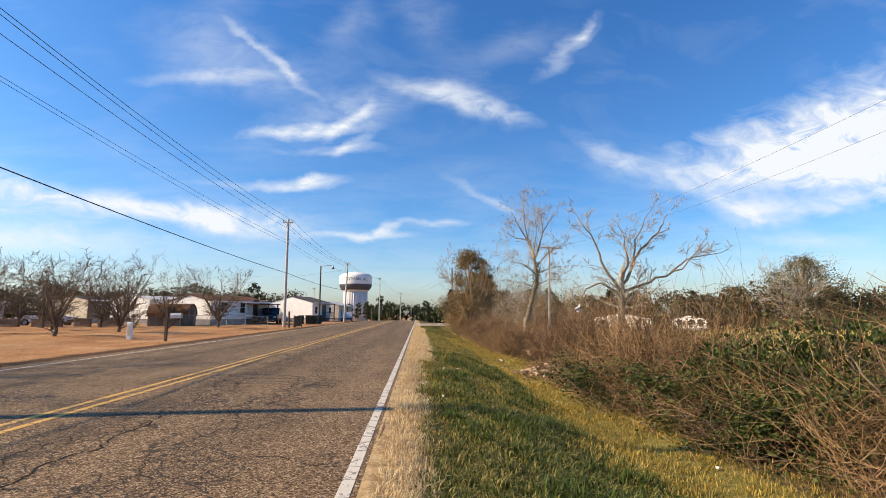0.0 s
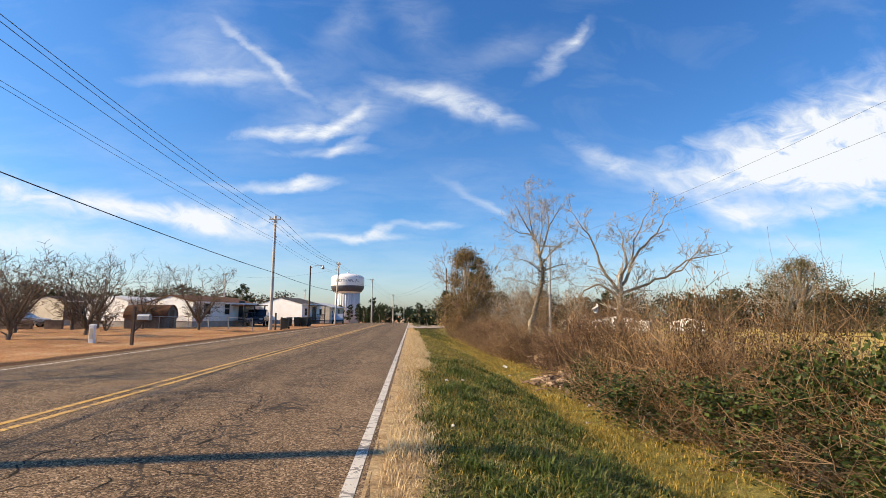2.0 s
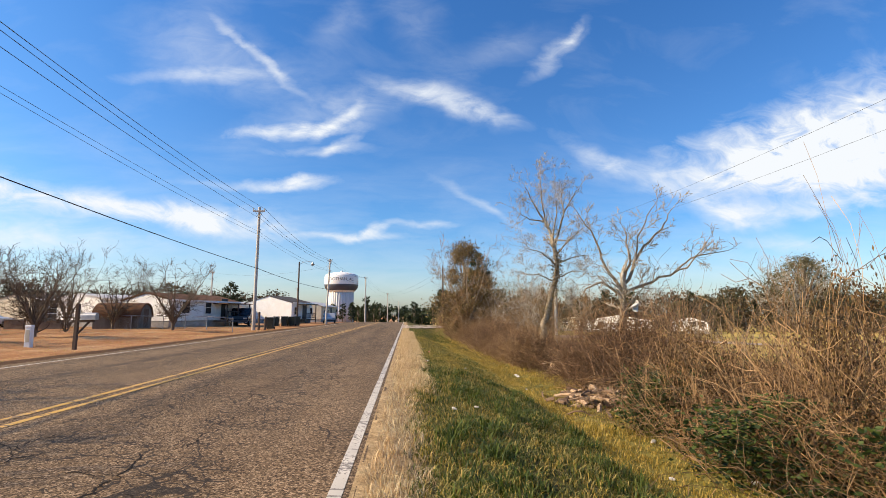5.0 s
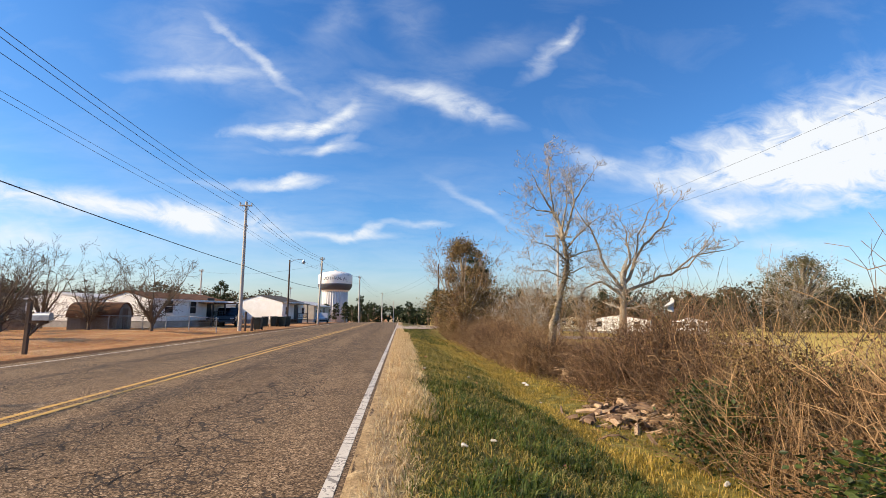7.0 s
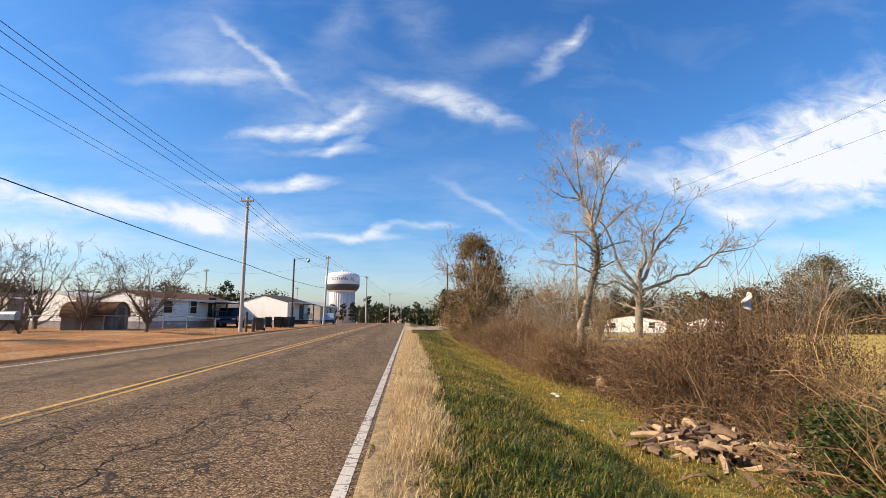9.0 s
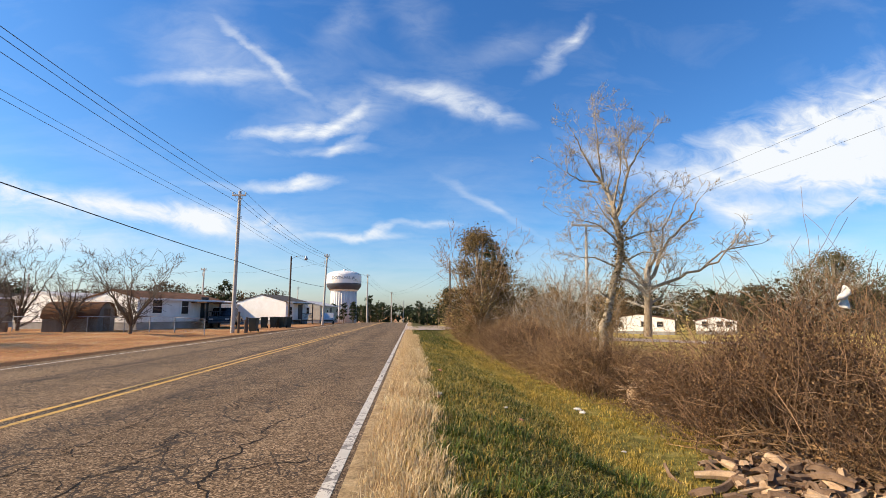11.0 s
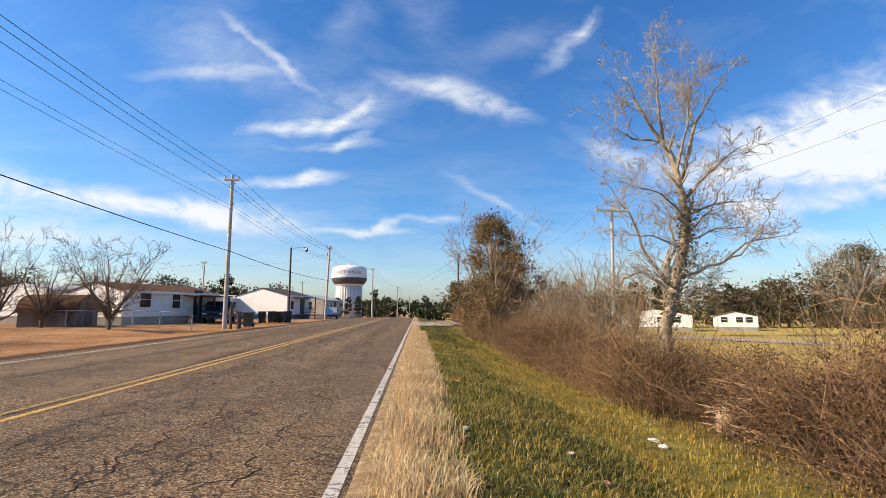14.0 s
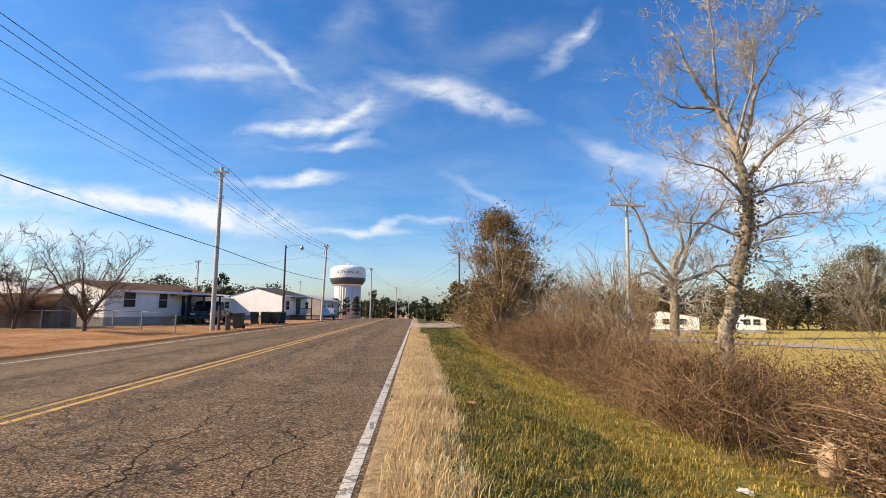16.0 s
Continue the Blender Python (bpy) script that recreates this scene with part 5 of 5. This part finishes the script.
# ---- yard things ----
def mailbox():
    ob = tagged(new("mailbox"), "grey mailbox on a weathered wooden post with brace", "mailbox")
    ob.matrix_basis = at(-11.9, 23.4)
    part("post", box(0.11, 0.11, 1.85, (0, 0, -0.2), 0.01), M["dark_wood"], ob)
    part("arm", box(0.75, 0.09, 0.09, (0.22, 0, 0.98), 0.008), M["dark_wood"], ob)
    part("brace", tubes("brace", [([(0.03, 0, 0.55), (0.42, 0, 0.99)], (0.04, 0.04))], 4), M["dark_wood"], ob)
    shell = [(0.11, 0.0), (0.11, 0.14)] + [(0.11 * math.cos(a), 0.14 + 0.11 * math.sin(a)) for a in np.linspace(0.3, math.pi - 0.3, 7)] + [(-0.11, 0.14), (-0.11, 0.0)]
    b = prism(shell, 0.5, at=(0, 0, 0))
    b.transform(Matrix.Translation((0.18, 0, 1.075)) @ Matrix.Rotation(radians(-90), 4, "Z"))
    body = part("box", b, M["metal"], ob, "grey metal box")
    part("flag", box(0.12, 0.01, 0.06, (0.35, 0.13, 1.22)), M["red_ivy"], body, "small red flag")


def pedestal():
    ob = tagged(new("utility_pedestal"), "pale plastic utility pedestal standing on the dirt", "utility box")
    ob.matrix_basis = at(-13.9, 24.0, lean=2)
    part("body", box(0.21, 0.17, 0.78, (0, 0, -0.06), 0.02), M["white_siding"], ob)
    part("cap", box(0.23, 0.19, 0.10, (0, 0, 0.72), 0.025), M["white_siding"], ob)
    part("door", box(0.15, 0.012, 0.45, (0, -0.088, 0.2), 0.005), M["cream_siding"], ob)


def bins():
    def bin_thing():
        ob = tagged(new("wheelie_bin"), "dark green wheeled rubbish bin beside the driveway", "bin", "rubbish bins")
        b = bmesh.new()
        rings = []
        for sx, sy, z in ((0.24, 0.27, 0.06), (0.30, 0.36, 0.98)):
            rings.append([b.verts.new((sx * p, sy * q, z)) for p, q in ((-1, -1), (1, -1), (1, 1), (-1, 1))])
        for i in range(4):
            b.faces.new((rings[0][i], rings[0][(i + 1) % 4], rings[1][(i + 1) % 4], rings[1][i]))
        b.faces.new(rings[0][::-1]), b.faces.new(rings[1])
        bmesh.ops.bevel(b, geom=b.edges[:], offset=0.03, segments=2, affect="EDGES")
        part("body", b, M["bin_plastic"], ob)
        part("lid", box(0.64, 0.78, 0.07, (0, 0, 0.985), 0.03), M["bin_plastic"], ob)
        for s in (-0.28, 0.28):
            part("wheel", rod(0.12, 0.12, 0.06, (s, 0.26, 0.12), Matrix.Rotation(radians(90), 4, "Y") @ Matrix.Translation((0, 0, -0.03)), 12), M["rubber"], ob)
        return ob
    first = bin_thing()
    spots = [(-13.6, 56.5, 10), (-12.9, 57, 5), (-12.2, 57.6, -8), (-13.0, 58.4, 12), (-11.9, 48.2, 0), (-12.1, 59.2, 30)]
    first.matrix_basis = at(*spots[0][:2], turn=spots[0][2])
    for x, y, a in spots[1:]:
        copy_thing(first, at(x, y, turn=a))
    for x, y, h in ((-12.05, 45.4, 1.5), (-11.75, 46.2, 1.1), (-11.5, 45.2, 0.95)):
        p = thing("wooden_post", None, None, "short weathered wooden post beside the utility pole", "post", "posts by the pole", at=at(x, y))
        part("stake", rod(0.09, 0.08, h + 0.2, (0, 0, -0.2), seg=10), M["dark_wood"], p)


def fence():
    ob = tagged(new("fence"), "low wire fence with grey metal posts and top rail", "fence")
    xs = [(-26, 44.0), (-23.5, 43.8), (-21, 43.5), (-18.5, 43.2), (-16.7, 42.8), (-15.0, 42.5), (-12.9, 41.9)]
    for x, y in xs:
        z = float(land(x, y))
        part("post", rod(0.03, 0.03, 1.15, (x, y, z - 0.15), seg=8), M["metal"], ob)
    for (x0, y0), (x1, y1) in zip(xs, xs[1:]):
        z0, z1 = float(land(x0, y0)), float(land(x1, y1))
        part("rail", tubes("rail", [([(x0, y0, z0 + 0.98), (x1, y1, z1 + 0.98)], (0.022, 0.022))], 6), M["metal"], ob)
        lines = []
        n = 26
        for i in range(n):
            a, b = i / n, min(1, (i + 6) / n)
            for p, q in ((a, b), (b, a)):
                lines.append(([(x0 + (x1 - x0) * p, y0 + (y1 - y0) * p, z0 + 0.05), (x0 + (x1 - x0) * q, y0 + (y1 - y0) * q, z0 + 0.96)], (0.0025, 0.0025)))
        part("mesh_panel", tubes("mesh_panel", lines, 3), M["metal"], ob)
    # low timber boxes along the yard's back
    for i, (x, y, w) in enumerate(((-31.5, 42.5, 2.4), (-28.8, 42.8, 1.3), (-26.6, 43.0, 2.0), (-35, 42, 3.0))):
        b = thing("low_wall", None, None, "low brown block wall along the yard", "wall", "low yard walls", at=at(x, y, turn=3))
        part("blocks", box(w, 0.25, 0.72, (0, 0, -0.1), 0.02), M["brown_box"], b)
        part("coping", box(w + 0.08, 0.32, 0.08, (0, 0, 0.62), 0.015), M["old_shaded_wall"], b)


mailbox()
pedestal()
bins()
fence()


# ---- grass ----
def blades(name, count, spot, length, width, material, label, seed, lean=0.5, zofs=0.0):
    """Bent blades of grass over an area given by spot(g, n) -> x, y, scale."""
    g = np.random.default_rng(seed)
    x, y, s = spot(g, count)
    n = len(x)
    z = land(x, y) + zofs - 0.015
    a = g.uniform(0, 2 * math.pi, n)
    L = length * s * g.uniform(0.5, 1.25, n)
    W = width * g.uniform(0.6, 1.3, n)
    k = lean * g.uniform(0.2, 1.3, n)
    dx, dy = np.cos(a), np.sin(a)
    root = np.stack([x, y, z], -1)
    side = np.stack([-dy, dx, np.zeros(n)], -1) * W[:, None]
    mid = root + np.stack([dx * k * L * 0.35, dy * k * L * 0.35, L * 0.6], -1)
    tip = root + np.stack([dx * k * L, dy * k * L, L * (1.0 - 0.25 * k)], -1)
    v = np.stack([root - side, root + side, mid + side * 0.8, mid - side * 0.8, tip], 1).reshape(-1, 3)
    i = np.arange(n)[:, None] * 5
    t = np.concatenate([i + np.array([[0, 1, 2]]), i + np.array([[0, 2, 3]]), i + np.array([[3, 2, 4]])])
    thing(name, tri_mesh(name, v, t), M[material], label, "grass", kind="stuff")


def clumped(x0, x1, y0, y1, tuft, seed, near=1.0, bias=0.0):
    """Blades in tufts, thinner with distance."""
    def spot(g, n):
        k = n // tuft
        cx = g.uniform(x0, x1, k)
        cy = y0 + (y1 - y0) * g.uniform(0, 1, k) ** near
        keep = np.array([noise.noise((a * 1.1, b * 0.8, seed)) for a, b in zip(cx, cy)])
        size = 0.75 + 0.6 * np.clip(keep + 0.3, 0, 1)
        ok = keep > bias - 0.9
        cx, cy, size = cx[ok], cy[ok], size[ok]
        far = np.clip(cy / 40, 0.35, 1.6)
        x = np.repeat(cx, tuft) + g.normal(size=len(cx) * tuft) * 0.06
        y = np.repeat(cy, tuft) + g.normal(size=len(cy) * tuft) * 0.05
        ok = (x > -0.30)
        return x[ok], y[ok], np.repeat(size, tuft)[ok]
    return spot


def grass():
    blades("bank_grass", 96000, clumped(0.08, 2.6, 2, 30, 7, 1, near=1.5), 0.095, 0.0055, "grass", "short green grass on the roadside bank", 41, 1.25)
    # longer tufts, their green darkened to give the shade of hollows in the grass
    blades("grass_tufts", 16000, clumped(0.35, 2.6, 2, 17, 26, 11, near=1.2, bias=0.75), 0.16, 0.0065, "shaded_tuft_grass", "lush green tufts darkened for shaded hollows on the roadside bank", 51, 1.1)
    blades("bank_grass", 16000, clumped(0.15, 3.2, 30, 62, 7, 2), 0.12, 0.009, "grass", "short green grass on the roadside bank", 42, 0.7)
    blades("dry_bank_grass", 60000, clumped(0.1, 3.2, 3, 34, 6, 3, near=0.7), 0.09, 0.0045, "ditch_grass", "yellowing grass on the roadside bank", 43, 0.8)
    blades("ditch_grass", 64000, clumped(2.2, 5.0, 2, 44, 6, 4), 0.085, 0.006, "ditch_grass", "yellow-green grass in the ditch", 44, 0.8)
    blades("verge_straw", 34000, clumped(-0.30, 0.16, 2, 62, 8, 5, bias=0.0), 0.10, 0.0035, "straw", "dry straw along the asphalt edge", 45, 1.0)
    blades("verge_straw", 30000, clumped(-0.12, 0.42, 13, 40, 14, 6), 0.17, 0.0035, "straw", "tall dry straw tufts along the asphalt edge", 46, 0.7)
    blades("yard_straw", 15000, lambda g, n: (-10.6 - 22 * g.uniform(0, 1, n) ** 1.3, g.uniform(10, 50, n), np.ones(n)), 0.06, 0.006, "ditch_grass", "thin dry grass over the red dirt yard", 48, 1.2)
    blades("hedge_weeds", 16000, clumped(4.2, 8.5, 2, 40, 12, 7), 0.24, 0.0045, "tan_leaf", "dry weeds at the foot of the hedge", 47, 0.6)


grass()


# ---- brush, logs and litter ----
def brush_pile():
    g = np.random.default_rng(77)
    ob = tagged(new("brush_pile"), "heap of split logs, bark and broken branches in the ditch", "wood pile")
    z0 = float(land(4.4, 16))
    ob.matrix_basis = pose(4.5, 15.8, z0)
    for i in range(230):
        u, v = g.normal() * 0.5, g.normal() * 0.72
        hgt = 0.20 * math.exp(-(u * u / 0.5 + v * v / 1.4)) * g.uniform(0.1, 1)
        L, r = g.uniform(0.12, 0.6), g.uniform(0.014, 0.055)
        a, tilt = g.uniform(0, math.pi), g.uniform(-0.35, 0.35)
        d = np.array([math.cos(a) * math.cos(tilt), math.sin(a) * math.cos(tilt), math.sin(tilt)])
        c = np.array([u, v, hgt + r])
        bend = g.normal(size=3) * 0.03
        pts = [c - d * L / 2, c - d * L / 6 + bend, c + d * L / 6 + bend, c + d * L / 2]
        part("log", tubes("log", [(pts, (r, r * 1.1, r * 0.95, r * 0.8))], 6, False), M["cut_wood" if g.random() < 0.25 else "log_bark"], ob)
    return ob


def stick_heap(x, y, w, l, count, seed, material, label, height=0.3):
    g = np.random.default_rng(seed)
    lines = []
    for i in range(count):
        u, v = g.normal() * w / 2, g.normal() * l / 2
        a = g.uniform(0, math.pi)
        L = g.uniform(0.35, 1.3)
        hh = height * math.exp(-(u * u / (w * w) + v * v / (l * l)) * 2) * g.uniform(0.05, 1)
        d = np.array([math.cos(a), math.sin(a), g.uniform(-0.15, 0.3)])
        c = np.array([u, v, hh + 0.02])
        s = unit(np.cross(d, [0, 0, 1])) * g.normal() * 0.12
        r = g.uniform(0.004, 0.014)
        lines.append(([c - d * L / 2, c - d * L / 6 + s, c + d * L / 6 + s * 0.9, c + d * L / 2], (r, r, r * 0.8, r * 0.4)))
    thing("brushwood", tubes("brushwood", lines, 5, False), M[material], label, "sticks", "stick heaps", "stuff", at=at(x, y))


def litter():
    g = np.random.default_rng(5)
    spots = [(0.42, 7.78, 0.05, "litter"), (3.84, 6.19, 0.07, "litter"), (4.01, 7.11, 0.07, "litter"), (3.09, 10.74, 0.07, "litter"), (3.97, 10.55, 0.09, "litter"), (0.64, 11.88, 0.08, "litter"),
             (1.01, 12.2, 0.07, "litter"), (1.67, 11.84, 0.08, "red_litter"), (3.73, 12.37, 0.10, "litter"), (0.58, 18.8, 0.08, "litter"), (0.52, 18.4, 0.08, "red_litter"), (1.61, 18.52, 0.09, "litter"),
             (1.69, 17.81, 0.09, "red_litter"), (3.07, 17.48, 0.06, "litter"), (3.54, 20.67, 0.13, "litter"), (3.53, 20.4, 0.12, "litter"), (0.8, 22.4, 0.10, "red_litter"), (2.4, 24.6, 0.06, "litter"), (1.8, 27.5, 0.06, "litter")]
    for x, y, s, m in spots:
        s *= 0.42
        b = bmesh.new()
        bmesh.ops.create_icosphere(b, subdivisions=2, radius=s)
        for v in b.verts:
            v.co = Vector((v.co.x * 1.3, v.co.y * 0.75, v.co.z * 0.55)) * (1 + 1.0 * noise.noise(v.co * 26 + Vector((x, y, 0)) * 7))
        me = bpy.data.meshes.new("litter")
        b.to_mesh(me)
        b.free()
        thing("litter", me, M[m], "crumpled pale scrap of litter in the grass" if m == "litter" else "torn reddish scrap of litter in the grass", "litter", "roadside litter", at=at(x, y, dz=0.03, turn=g.uniform(0, 360)))


def snagged_bag():
    """A white plastic bag caught on a hedge twig."""
    n, m = 10, 8
    V = []
    for i in range(n):
        for j in range(m):
            u, v = i / (n - 1), j / (m - 1)
            wdt = 0.17 * (0.25 + 0.9 * v)
            V.append(((u - 0.5) * 2 * wdt + 0.05 * math.sin(v * 5), 0.07 * math.sin(u * 7 + v * 4) + 0.03 * math.sin(u * 13), -v * 0.42 + 0.05 * math.sin(u * 6)))
    T = []
    for i in range(n - 1):
        for j in range(m - 1):
            a = i * m + j
            T += [(a, a + m, a + m + 1), (a, a + m + 1, a + 1)]
    ob = thing("plastic_bag", tri_mesh("plastic_bag", V, T, True), M["litter"], "white plastic bag snagged on a hedge twig", "bag", at=pose(5.62, 16.4, 1.58, 0, 25, 10) @ Matrix.Diagonal((0.58, 0.58, 0.58, 1)))
    ob.modifiers.new("thickness", "SOLIDIFY").thickness = 0.004


brush_pile()
stick_heap(4.45, 11.7, 0.5, 0.7, 120, 3, "stem", "heap of dry grey-brown sticks in the ditch")
stick_heap(4.95, 14.0, 0.55, 1.5, 150, 4, "cut_wood", "scattered pale broken sticks beside the hedge", 0.2)
stick_heap(5.0, 17.3, 0.8, 0.9, 150, 5, "stem", "tangle of broken branches by the log heap", 0.45)
stick_heap(5.25, 21.0, 0.45, 0.6, 130, 6, "cut_wood", "tangle of uprooted pale roots at the hedge", 0.8)
stick_heap(5.0, 8.2, 0.6, 1.2, 110, 7, "stem", "dead fallen stems at the foot of the hedge", 0.25)
stump = thing("stump", None, None, "broken tan stump leaning from the ditch bank", "stump", at=at(5.0, 21.1))
part("wood", tubes("wood", [([(0, 0, -0.2), (-0.04, 0, 0.15), (-0.10, -0.05, 0.3), (-0.16, -0.08, 0.4)], (0.2, 0.18, 0.14, 0.05))], 8), M["cut_wood"], stump)
litter()
snagged_bag()
